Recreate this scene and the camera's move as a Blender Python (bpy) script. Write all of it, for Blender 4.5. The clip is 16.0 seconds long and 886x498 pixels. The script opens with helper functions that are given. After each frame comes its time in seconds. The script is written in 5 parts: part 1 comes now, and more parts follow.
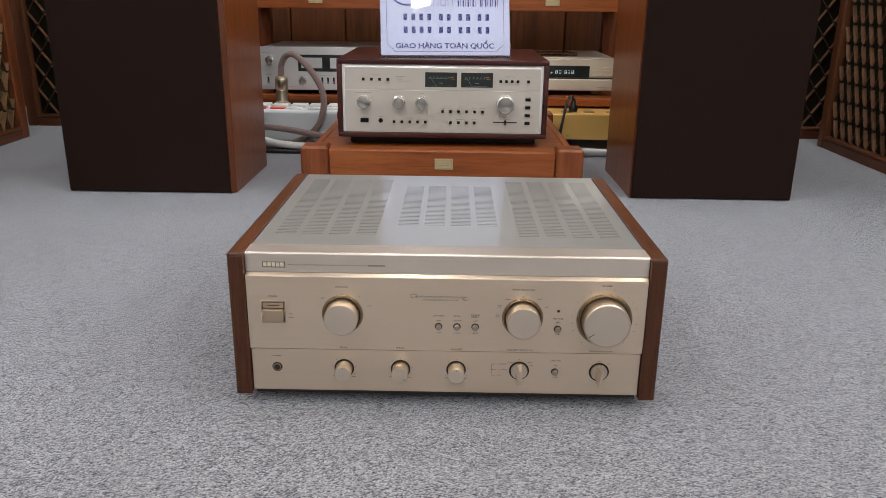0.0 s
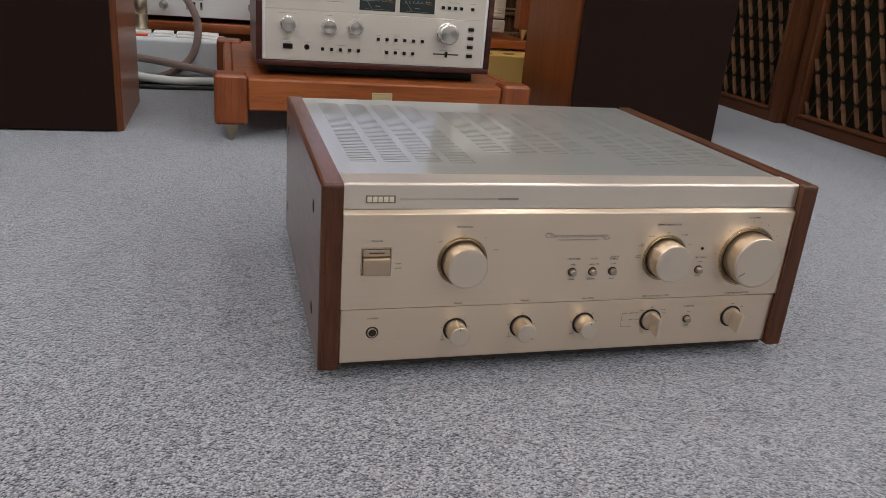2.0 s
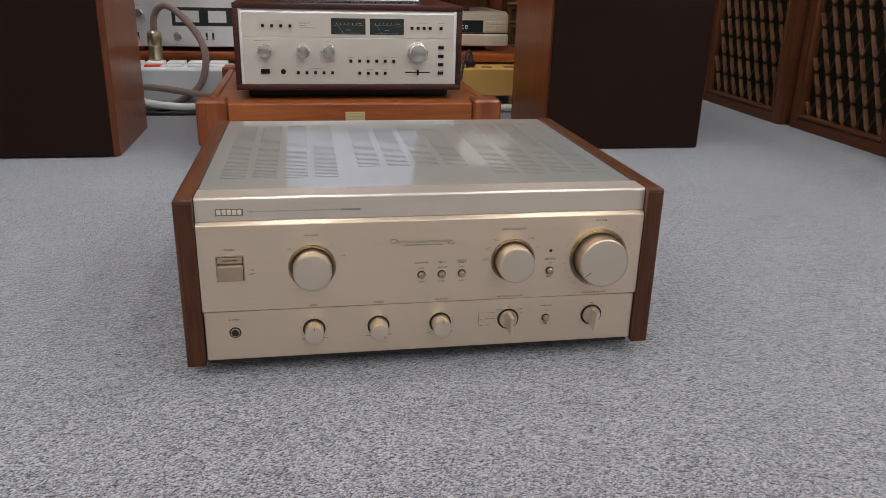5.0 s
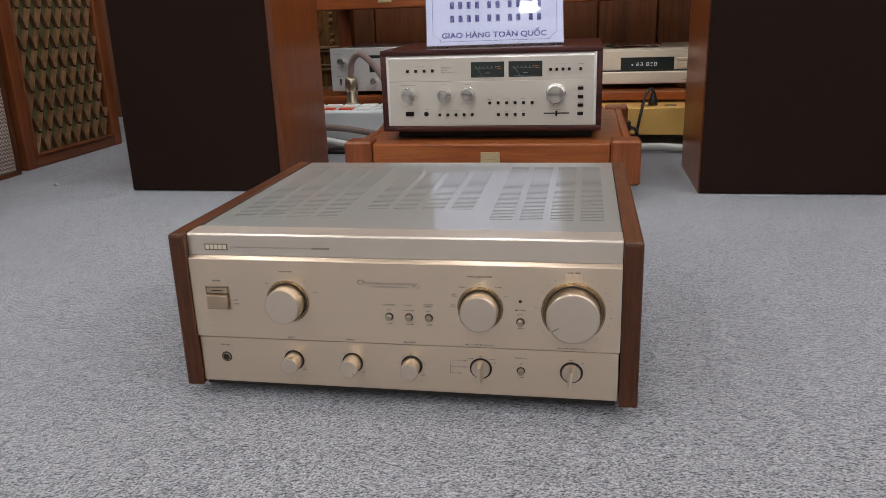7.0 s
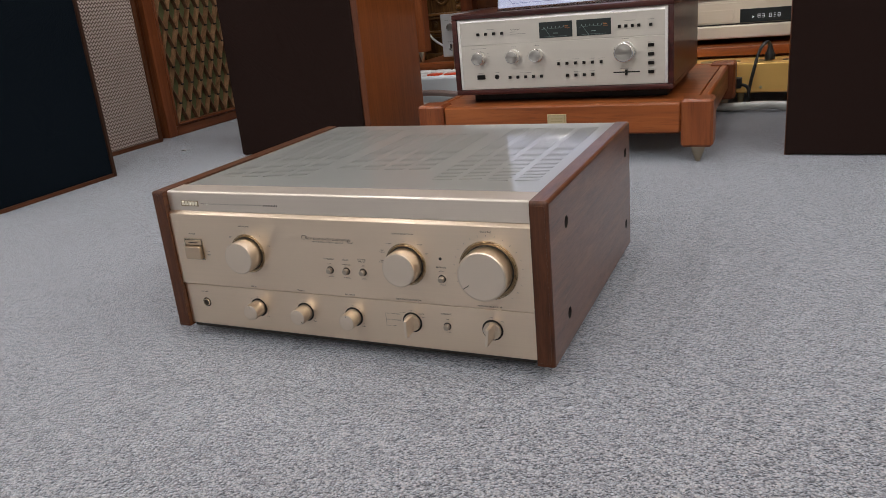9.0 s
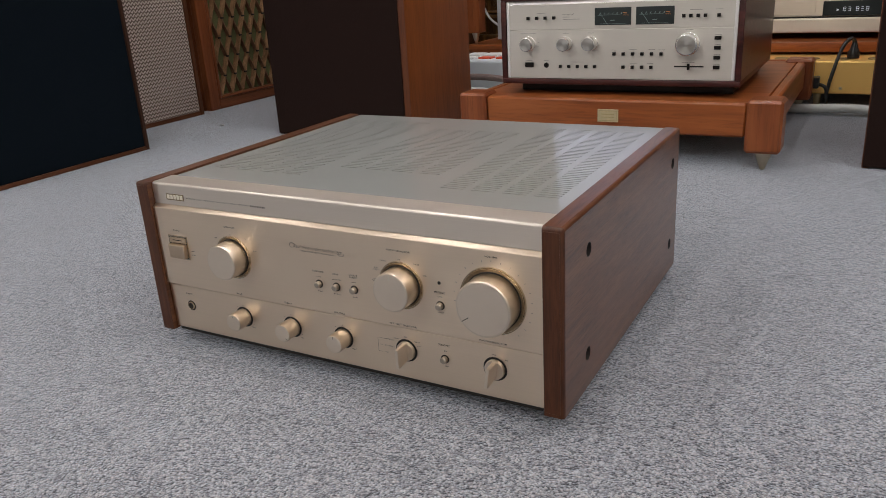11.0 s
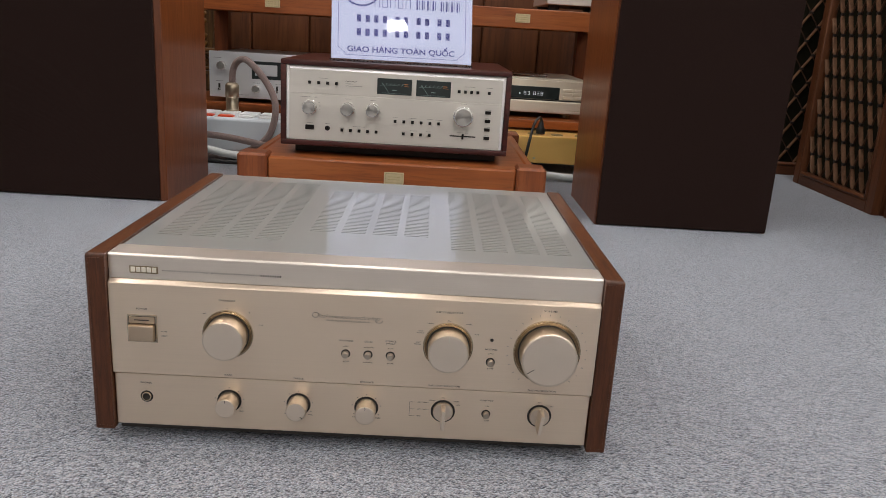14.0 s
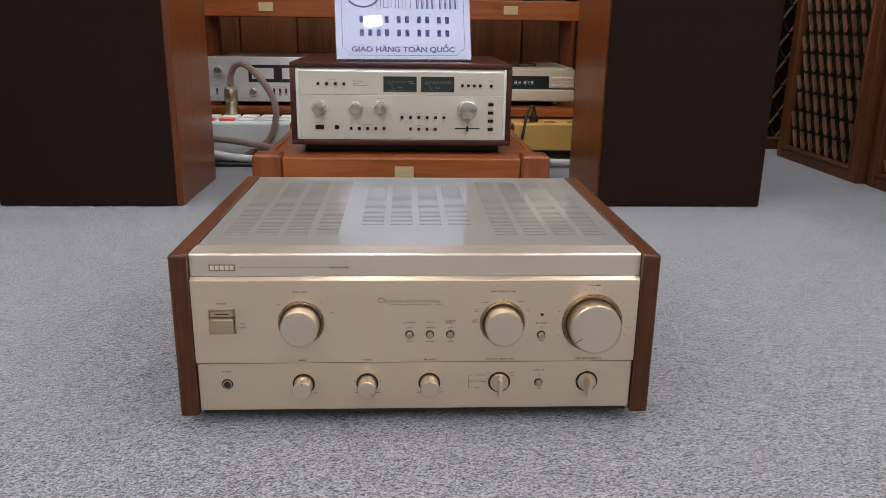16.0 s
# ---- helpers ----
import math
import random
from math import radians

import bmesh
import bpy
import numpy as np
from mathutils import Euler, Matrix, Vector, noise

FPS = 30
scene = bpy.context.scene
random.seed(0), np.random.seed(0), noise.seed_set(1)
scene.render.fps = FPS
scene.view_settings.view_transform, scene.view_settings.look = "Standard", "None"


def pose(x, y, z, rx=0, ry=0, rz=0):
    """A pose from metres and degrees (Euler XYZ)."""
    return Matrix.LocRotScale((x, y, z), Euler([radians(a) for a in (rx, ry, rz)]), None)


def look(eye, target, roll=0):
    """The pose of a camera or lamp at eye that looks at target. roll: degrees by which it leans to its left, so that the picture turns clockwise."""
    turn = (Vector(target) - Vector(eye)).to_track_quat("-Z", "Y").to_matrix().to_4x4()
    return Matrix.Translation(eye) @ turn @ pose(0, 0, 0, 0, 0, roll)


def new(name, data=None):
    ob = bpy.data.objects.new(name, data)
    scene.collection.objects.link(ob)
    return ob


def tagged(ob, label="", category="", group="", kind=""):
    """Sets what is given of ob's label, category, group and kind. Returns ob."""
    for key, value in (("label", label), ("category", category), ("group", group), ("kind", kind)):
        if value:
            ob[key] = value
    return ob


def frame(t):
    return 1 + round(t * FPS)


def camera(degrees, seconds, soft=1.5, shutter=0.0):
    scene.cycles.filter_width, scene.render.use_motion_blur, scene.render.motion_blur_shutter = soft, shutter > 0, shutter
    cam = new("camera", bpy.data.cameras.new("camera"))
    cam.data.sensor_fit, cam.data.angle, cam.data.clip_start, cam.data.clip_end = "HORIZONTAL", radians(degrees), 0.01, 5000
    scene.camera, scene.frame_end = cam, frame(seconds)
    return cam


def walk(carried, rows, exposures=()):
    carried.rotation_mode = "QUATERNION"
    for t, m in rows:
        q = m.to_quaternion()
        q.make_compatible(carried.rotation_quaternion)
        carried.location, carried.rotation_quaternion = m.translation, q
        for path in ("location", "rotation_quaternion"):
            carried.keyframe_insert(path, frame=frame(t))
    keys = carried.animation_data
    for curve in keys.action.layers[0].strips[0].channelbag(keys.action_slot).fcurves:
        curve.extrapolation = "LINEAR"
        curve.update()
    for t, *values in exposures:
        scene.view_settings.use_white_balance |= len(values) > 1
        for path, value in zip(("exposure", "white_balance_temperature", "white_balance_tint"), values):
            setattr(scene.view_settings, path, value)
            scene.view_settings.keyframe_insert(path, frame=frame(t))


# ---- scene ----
cam = camera(59.5, 16.0, 0.9)
PATH = [
    (0, (0.004, 0.009, 0.447), (-0.016, 1.909, -0.177), 0.7),
    (0.5, (-0.061, 0.037, 0.43), (-0.075, 1.937, -0.193), 0.6),
    (1, (-0.161, 0.086, 0.382), (-0.147, 1.983, -0.251), 0.9),
    (1.5, (-0.248, 0.149, 0.35), (0.008, 2.019, -0.312), 3.4),
    (2, (-0.305, 0.195, 0.357), (0.223, 1.993, -0.342), 4.8),
    (2.5, (-0.35, 0.216, 0.365), (0.361, 1.941, -0.355), 5.5),
    (3, (-0.358, 0.202, 0.369), (0.408, 1.901, -0.358), 5.7),
    (3.5, (-0.327, 0.174, 0.381), (0.368, 1.903, -0.346), 3.8),
    (4, (-0.265, 0.132, 0.383), (0.266, 1.925, -0.328), 1.9),
    (4.2, (-0.237, 0.12, 0.383), (0.238, 1.93, -0.324), 1.5),
    (6.3, (0.08, 0.083, 0.386), (-0.013, 1.981, -0.24), -0.3),
    (6.5, (0.104, 0.085, 0.393), (-0.112, 1.976, -0.22), -1.3),
    (7, (0.179, 0.094, 0.391), (-0.174, 1.972, -0.198), -2.0),
    (7.5, (0.27, 0.104, 0.385), (-0.25, 1.945, -0.199), -3.6),
    (8, (0.348, 0.114, 0.38), (-0.268, 1.921, -0.215), -4.6),
    (8.5, (0.409, 0.124, 0.377), (-0.3, 1.884, -0.255), -5.3),
    (8.7, (0.43, 0.128, 0.377), (-0.334, 1.864, -0.258), -5.8),
    (10.8, (0.44, 0.253, 0.38), (-0.494, 1.886, -0.301), -3.5),
    (11, (0.431, 0.261, 0.375), (-0.506, 1.89, -0.309), -3.5),
    (11.5, (0.41, 0.26, 0.364), (-0.522, 1.889, -0.325), -3.4),
    (12, (0.364, 0.246, 0.362), (-0.429, 1.948, -0.327), -1.8),
    (12.5, (0.301, 0.229, 0.366), (-0.231, 2.028, -0.328), 0.5),
    (13, (0.216, 0.201, 0.364), (-0.113, 2.05, -0.324), 2.1),
    (13.5, (0.129, 0.181, 0.379), (0.021, 2.074, -0.257), 3.3),
    (14, (0.059, 0.145, 0.386), (0.102, 2.069, -0.158), 3.5),
    (14.5, (0.013, 0.12, 0.399), (0.113, 2.039, -0.155), 3.1),
    (15, (-0.01, 0.092, 0.385), (0.109, 2.009, -0.172), 2.3),
    (15.5, (-0.014, 0.083, 0.381), (0.106, 1.998, -0.182), 1.5),
    (16, (-0.012, 0.082, 0.397), (0.085, 1.998, -0.167), 0.8),
]
walk(cam, [(t, look(eye, target, roll)) for t, eye, target, roll in PATH], [(0, -0.03), (1.5, -0.04), (2.0, -0.24), (2.5, -0.22), (4, -0.18), (6.5, -0.13), (8.5, -0.13), (11, -0.21), (12, -0.28), (12.5, -0.24), (13, -0.20), (13.5, -0.20), (14, -0.04), (16, -0.04)])

from mathutils import geometry

# ---- world and light ----
world = bpy.data.worlds.new("world")
world.use_nodes = True
world.node_tree.nodes["Background"].inputs[0].default_value = (0.9, 0.95, 1.0, 1)
world.node_tree.nodes["Background"].inputs[1].default_value = 0.02
scene.world = world
scene.view_settings.exposure = 0.0
CEIL = 2.75
LAMP_W = 4.4
LAMPS = [(-2.38 + 1.11 * i, -3.27 + 1.12 * j) for i in range(6) for j in range(6)]


# ---- materials ----
def nodes_of(name):
    m = bpy.data.materials.new(name)
    m.use_nodes = True
    nt = m.node_tree
    return m, nt, nt.nodes["Principled BSDF"]


def tex_coord(nt, scale=(1, 1, 1), rot=(0, 0, 0), kind="Object"):
    tc, mp = nt.nodes.new("ShaderNodeTexCoord"), nt.nodes.new("ShaderNodeMapping")
    mp.inputs["Scale"].default_value, mp.inputs["Rotation"].default_value = scale, rot
    nt.links.new(tc.outputs[kind], mp.inputs["Vector"])
    return mp.outputs[0]


def noise_tex(nt, vec, scale, detail=4.0, rough=0.55, distort=0.0):
    n = nt.nodes.new("ShaderNodeTexNoise")
    for k, v in (("Scale", scale), ("Detail", detail), ("Roughness", rough), ("Distortion", distort)):
        n.inputs[k].default_value = v
    nt.links.new(vec, n.inputs["Vector"])
    return n.outputs["Fac"]


def ramp(nt, fac, stops):
    r = nt.nodes.new("ShaderNodeValToRGB")
    e = r.color_ramp.elements
    while len(e) < len(stops):
        e.new(0.5)
    for el, (p, c) in zip(e, stops):
        el.position, el.color = p, (*c, 1)
    nt.links.new(fac, r.inputs[0])
    return r.outputs[0]


def mixed(nt, fac, a, b, mode="MIX"):
    n = nt.nodes.new("ShaderNodeMix")
    n.data_type, n.blend_type = "RGBA", mode
    for sock, v in ((n.inputs[0], fac), (n.inputs[6], a), (n.inputs[7], b)):
        if isinstance(v, (int, float)):
            sock.default_value = v
        elif isinstance(v, tuple):
            sock.default_value = (*v, 1)
        else:
            nt.links.new(v, sock)
    return n.outputs[2]


def to_range(nt, fac, lo, hi, a=0.0, b=1.0):
    n = nt.nodes.new("ShaderNodeMapRange")
    for k, v in (("From Min", a), ("From Max", b), ("To Min", lo), ("To Max", hi)):
        n.inputs[k].default_value = v
    nt.links.new(fac, n.inputs["Value"])
    return n.outputs[0]


def bumped(nt, bsdf, height, strength, distance):
    b = nt.nodes.new("ShaderNodeBump")
    b.inputs["Strength"].default_value, b.inputs["Distance"].default_value = strength, distance
    nt.links.new(height, b.inputs["Height"])
    nt.links.new(b.outputs[0], bsdf.inputs["Normal"])


def plain(name, color, rough=0.5, metal=0.0, vary=0.12, scale=40.0, bump=0.0, spec=0.5):
    m, nt, b = nodes_of(name)
    vec = tex_coord(nt)
    f = noise_tex(nt, vec, scale, 5)
    nt.links.new(mixed(nt, f, tuple(c * (1 - vary) for c in color), tuple(min(1, c * (1 + vary)) for c in color)), b.inputs["Base Color"])
    g = noise_tex(nt, vec, scale * 0.3, 3)
    nt.links.new(to_range(nt, g, rough * 0.85, min(1, rough * 1.15)), b.inputs["Roughness"])
    b.inputs["Metallic"].default_value, b.inputs["Specular IOR Level"].default_value = metal, spec
    if bump:
        bumped(nt, b, noise_tex(nt, vec, scale * 12, 2), bump, 0.001)
    return m


def brushed(name, color, rough, along="X", aniso=0.75, fine=1.0, metal=1.0):
    """Brushed metal whose scratches run along an axis."""
    m, nt, b = nodes_of(name)
    s = {"X": (2, 900, 900), "Y": (900, 2, 900), "Z": (900, 900, 2)}[along]
    vec = tex_coord(nt, s)
    f = noise_tex(nt, vec, 1.0, 3)
    big = noise_tex(nt, tex_coord(nt), 9.0, 4)
    c = mixed(nt, f, tuple(k * 0.95 for k in color), tuple(min(1, k * 1.04) for k in color))
    nt.links.new(mixed(nt, to_range(nt, big, 0.0, 0.10), c, tuple(k * 0.8 for k in color)), b.inputs["Base Color"])
    nt.links.new(to_range(nt, f, rough * 0.9, rough * 1.12), b.inputs["Roughness"])
    b.inputs["Metallic"].default_value = metal
    if aniso:
        t = nt.nodes.new("ShaderNodeVectorTransform")
        t.vector_type, t.convert_from, t.convert_to = "VECTOR", "OBJECT", "WORLD"
        t.inputs[0].default_value = (1, 0, 0)
        b.inputs["Anisotropic"].default_value, b.inputs["Anisotropic Rotation"].default_value = aniso, 0.25
        nt.links.new(t.outputs[0], b.inputs["Tangent"])
    bumped(nt, b, f, 0.03 * fine, 0.0003)
    return m


def spun(name, color, rough=0.28, aniso=0.85):
    """Turned metal whose fine rings run round the middle of a face that looks along y."""
    m, nt, b = nodes_of(name)
    f = noise_tex(nt, tex_coord(nt), 300, 2)
    nt.links.new(mixed(nt, f, tuple(k * 0.95 for k in color), color), b.inputs["Base Color"])
    b.inputs["Metallic"].default_value, b.inputs["Roughness"].default_value = 1.0, rough
    t = nt.nodes.new("ShaderNodeTangent")
    t.direction_type, t.axis = "RADIAL", "Y"
    b.inputs["Anisotropic"].default_value, b.inputs["Anisotropic Rotation"].default_value = aniso, 0.25
    nt.links.new(t.outputs[0], b.inputs["Tangent"])
    return m


def wood(name, dark, mid, light, along="Z", rough=0.38, size=1.0, coat=0.15, bump=0.12):
    """Wood with long grain along an axis, pores and slow drift of tone."""
    m, nt, b = nodes_of(name)
    k = 1.0 / size
    s = {"X": (2.2 * k, 30 * k, 30 * k), "Y": (30 * k, 2.2 * k, 30 * k), "Z": (30 * k, 30 * k, 2.2 * k)}[along]
    info = nt.nodes.new("ShaderNodeObjectInfo")
    tc, mp = nt.nodes.new("ShaderNodeTexCoord"), nt.nodes.new("ShaderNodeMapping")
    mp.inputs["Scale"].default_value = s
    off = nt.nodes.new("ShaderNodeVectorMath")
    off.operation = "ADD"
    mul = nt.nodes.new("ShaderNodeMath")
    mul.operation, mul.inputs[1].default_value = "MULTIPLY", 7.0
    nt.links.new(info.outputs["Random"], mul.inputs[0])
    nt.links.new(tc.outputs["Object"], off.inputs[0])
    nt.links.new(mul.outputs[0], off.inputs[1])
    nt.links.new(off.outputs[0], mp.inputs["Vector"])
    grain = noise_tex(nt, mp.outputs[0], 1.0, 6, 0.6, 0.6)
    s2 = tuple(v * 6 for v in s)
    mp2 = nt.nodes.new("ShaderNodeMapping")
    mp2.inputs["Scale"].default_value = s2
    nt.links.new(off.outputs[0], mp2.inputs["Vector"])
    pores = noise_tex(nt, mp2.outputs[0], 1.0, 3, 0.7)
    col = ramp(nt, grain, [(0.28, dark), (0.5, mid), (0.72, light)])
    col = mixed(nt, to_range(nt, pores, 0.55, 0.0, 0.3, 0.5), col, tuple(c * 0.55 for c in dark))
    drift = noise_tex(nt, off.outputs[0], 3.0 * k, 3)
    col = mixed(nt, to_range(nt, drift, 0.0, 0.35, 0.35, 0.75), col, light)
    nt.links.new(col, b.inputs["Base Color"])
    nt.links.new(to_range(nt, pores, rough * 1.2, rough * 0.85), b.inputs["Roughness"])
    b.inputs["Coat Weight"].default_value, b.inputs["Coat Roughness"].default_value = coat * 0.6, 0.25
    b.inputs["Specular IOR Level"].default_value = 0.32
    bumped(nt, b, pores, bump, 0.0006)
    return m


def carpet_mat():
    """Short loop pile: small tufts, each of its own tone, drifting in slow patches."""
    m, nt, b = nodes_of("loop_carpet")
    vec = tex_coord(nt)
    wob = nt.nodes.new("ShaderNodeTexNoise")
    wob.inputs["Scale"].default_value, wob.inputs["Detail"].default_value = 60, 2
    nt.links.new(vec, wob.inputs["Vector"])
    add = nt.nodes.new("ShaderNodeVectorMath")
    add.operation, add.inputs[1].default_value = "MULTIPLY_ADD", (0.005, 0.005, 0.0)
    nt.links.new(wob.outputs["Color"], add.inputs[0])
    nt.links.new(vec, add.inputs[2])
    mp = nt.nodes.new("ShaderNodeMapping")
    mp.inputs["Scale"].default_value, mp.inputs["Rotation"].default_value = (0.90, 0.98, 1.0), (0, 0, 0.12)
    nt.links.new(add.outputs[0], mp.inputs["Vector"])
    v = nt.nodes.new("ShaderNodeTexVoronoi")
    v.inputs["Scale"].default_value = 570
    nt.links.new(mp.outputs[0], v.inputs["Vector"])
    sep = nt.nodes.new("ShaderNodeSeparateColor")
    nt.links.new(v.outputs["Color"], sep.inputs[0])
    mott = noise_tex(nt, mp.outputs[0], 200, 4, 0.72)
    tone = nt.nodes.new("ShaderNodeMath")
    tone.operation, tone.inputs[1].default_value = "MULTIPLY_ADD", 0.74
    nt.links.new(sep.outputs[0], tone.inputs[0])
    nt.links.new(to_range(nt, mott, -0.06, 0.39, 0.28, 0.72), tone.inputs[2])
    col = ramp(nt, tone.outputs[0], [(0.20, (0.030, 0.030, 0.034)), (0.40, (0.172, 0.170, 0.180)), (0.58, (0.276, 0.271, 0.283)), (0.86, (0.470, 0.459, 0.464))])
    tint = mixed(nt, sep.outputs[1], (1.05, 0.985, 0.955), (0.955, 1.0, 1.045))
    col = mixed(nt, 1.0, col, tint, "MULTIPLY")
    clump = noise_tex(nt, mp.outputs[0], 62, 3, 0.65)
    col = mixed(nt, 1.0, col, mixed(nt, to_range(nt, clump, 0.0, 1.0, 0.32, 0.68), (0.93, 0.93, 0.935), (1.09, 1.09, 1.085)), "MULTIPLY")
    # shade between tufts painted in: colour darkens off centre, brightens on the tops
    pit_shade = to_range(nt, v.outputs["Distance"], 0.0, 1.0, 0.30, 0.72)
    col = mixed(nt, 1.0, col, mixed(nt, pit_shade, (1.085, 1.10, 1.125), (0.70, 0.71, 0.73)), "MULTIPLY")
    big = noise_tex(nt, vec, 2.2, 4, 0.6)
    col = mixed(nt, to_range(nt, big, 0.0, 0.3, 0.3, 0.8), col, (0.22, 0.220, 0.240))
    fleck = noise_tex(nt, tex_coord(nt, (1, 1, 1)), 31, 1)
    col = mixed(nt, to_range(nt, fleck, 0.0, 0.6, 0.735, 0.76), col, (0.04, 0.04, 0.045))
    nt.links.new(col, b.inputs["Base Color"])
    b.inputs["Roughness"].default_value = 0.95
    b.inputs["Specular IOR Level"].default_value = 0.15
    b.inputs["Sheen Weight"].default_value, b.inputs["Sheen Roughness"].default_value = 1.0, 0.4
    b.inputs["Sheen Tint"].default_value = (0.79, 0.885, 1.0, 1)
    h = nt.nodes.new("ShaderNodeMath")
    h.operation = "SUBTRACT"
    nt.links.new(mott, h.inputs[0])
    nt.links.new(v.outputs["Distance"], h.inputs[1])
    bumped(nt, b, h.outputs[0], 0.5, 0.003)
    return m


def cloth(name, a, bcol, scale, rough=0.9, bump=0.4):
    m, nt, b = nodes_of(name)
    vec = tex_coord(nt)
    w = nt.nodes.new("ShaderNodeTexWave")
    w.wave_type, w.bands_direction = "BANDS", "DIAGONAL"
    w.inputs["Scale"].default_value, w.inputs["Distortion"].default_value = scale, 0.6
    nt.links.new(vec, w.inputs["Vector"])
    f = noise_tex(nt, vec, scale * 2.0, 3)
    g = noise_tex(nt, vec, 4.0, 4)
    col = mixed(nt, f, a, bcol)
    col = mixed(nt, to_range(nt, g, 0.0, 0.35), col, a)
    nt.links.new(col, b.inputs["Base Color"])
    b.inputs["Roughness"].default_value = rough
    b.inputs["Specular IOR Level"].default_value = 0.01
    b.inputs["Diffuse Roughness"].default_value = 1.0
    bumped(nt, b, mixed(nt, 0.5, w.outputs["Color"], f), bump, 0.0008)
    return m


def weave_mat():
    """Coarse two-tone basket weave for the loudspeaker with the pale grille."""
    m, nt, b = nodes_of("basket_weave_cloth")
    vec = tex_coord(nt, (1, 1, 1))
    sep = nt.nodes.new("ShaderNodeSeparateXYZ")
    nt.links.new(vec, sep.inputs[0])

    def calc(op, x, y):
        q = nt.nodes.new("ShaderNodeMath")
        q.operation = op
        for i, v in enumerate((x, y)):
            if isinstance(v, float):
                q.inputs[i].default_value = v
            else:
                nt.links.new(v, q.inputs[i])
        return q.outputs[0]

    # pale threads that run to and fro in rows 10 mm apart, with dark gaps between
    sway = calc("MULTIPLY", calc("PINGPONG", calc("ADD", sep.outputs[0], 10.0), 0.0058), 1.15)
    thread = calc("SINE", calc("MULTIPLY", calc("ADD", sep.outputs[2], sway), 628.3), 0.0)
    knot = calc("SINE", calc("MULTIPLY", sep.outputs[0], 1083.0), 0.0)
    fac = to_range(nt, calc("ADD", thread, calc("MULTIPLY", knot, 0.45)), 0, 1, -0.55, 0.65)
    n = noise_tex(nt, vec, 60, 3)
    light = mixed(nt, n, (0.62, 0.52, 0.46), (0.84, 0.75, 0.70))
    col = mixed(nt, fac, (0.085, 0.048, 0.035), light)
    nt.links.new(col, b.inputs["Base Color"])
    b.inputs["Roughness"].default_value = 0.85
    bumped(nt, b, fac, 0.6, 0.002)
    return m


def glass_mat(name, color=(1, 1, 1), rough=0.02):
    m, nt, b = nodes_of(name)
    b.inputs["Base Color"].default_value = (*color, 1)
    b.inputs["Roughness"].default_value, b.inputs["Transmission Weight"].default_value, b.inputs["IOR"].default_value = rough, 1.0, 1.46
    return m


def glow(name, color, strength):
    m, nt, b = nodes_of(name)
    b.inputs["Base Color"].default_value = (0.8, 0.8, 0.8, 1)
    b.inputs["Emission Color"].default_value, b.inputs["Emission Strength"].default_value = (*color, 1), strength
    return m


def lid_mat():
    """Grey lacquered steel with a thin gloss, faint smears and dust."""
    m, nt, b = nodes_of("grey_lacquered_lid")
    vec = tex_coord(nt)
    f = noise_tex(nt, vec, 7, 5, 0.6, 0.8)
    g = noise_tex(nt, tex_coord(nt, (2, 700, 700)), 1.0, 3)
    c = mixed(nt, f, (0.385, 0.400, 0.382), (0.450, 0.466, 0.446))
    nt.links.new(mixed(nt, to_range(nt, g, 0.0, 0.15), c, (0.24, 0.245, 0.24)), b.inputs["Base Color"])
    b.inputs["Metallic"].default_value = 0.35
    nt.links.new(to_range(nt, f, 0.36, 0.48), b.inputs["Roughness"])
    b.inputs["Coat Weight"].default_value, b.inputs["Coat IOR"].default_value = 1.0, 1.43
    nt.links.new(to_range(nt, f, 0.035, 0.085), b.inputs["Coat Roughness"])
    wavy = nt.nodes.new("ShaderNodeBump")
    wavy.inputs["Strength"].default_value, wavy.inputs["Distance"].default_value = 0.18, 0.0012
    nt.links.new(noise_tex(nt, vec, 11, 2), wavy.inputs["Height"])
    nt.links.new(wavy.outputs[0], b.inputs["Coat Normal"])
    return m


CARPET = carpet_mat()
PAINT = plain("wall_paint", (0.74, 0.72, 0.68), 0.85, vary=0.04, scale=3)
CEILING = plain("ceiling_paint", (0.82, 0.82, 0.80), 0.9, vary=0.03, scale=3)
GOLD = brushed("champagne_aluminium", (0.780, 0.648, 0.512), 0.33, "X", 0.8)
GOLD_CAP = brushed("champagne_cap", (0.69, 0.622, 0.552), 0.37, "X", 0.7, 1.0, 0.9)
KNOB = brushed("champagne_knob_side", (0.735, 0.635, 0.52), 0.30, "Z", 0.0)
KNOB_FACE = plain("champagne_knob_face", (0.79, 0.685, 0.57), 0.40, 1.0, 0.03, 60)
BUTTON = plain("satin_button", (0.46, 0.40, 0.33), 0.40, 1.0, 0.04, 60)
SWITCH = plain("bronze_switch", (0.60, 0.47, 0.34), 0.34, 1.0, 0.06, 60)
RING = plain("polished_ring", (0.64, 0.53, 0.39), 0.2, 1.0, 0.05, 80)
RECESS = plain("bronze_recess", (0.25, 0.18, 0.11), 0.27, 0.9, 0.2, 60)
GAP = plain("black_gap", (0.012, 0.0085, 0.006), 0.6, 0.0, 0.2, 60)
LID = lid_mat()
INSIDE = plain("dark_chassis", (0.035, 0.034, 0.033), 0.55, 0.0, 0.3, 30)
WALNUT = wood("walnut_edging", (0.032, 0.0094, 0.0035), (0.063, 0.0195, 0.0069), (0.092, 0.0310, 0.0110), "Z", 0.40, 0.12, 0.2)
WALNUT_Y = wood("walnut_veneer_long", (0.052, 0.0160, 0.0058), (0.110, 0.0365, 0.0132), (0.168, 0.061, 0.0225), "Y", 0.38, 0.22, 1.35)
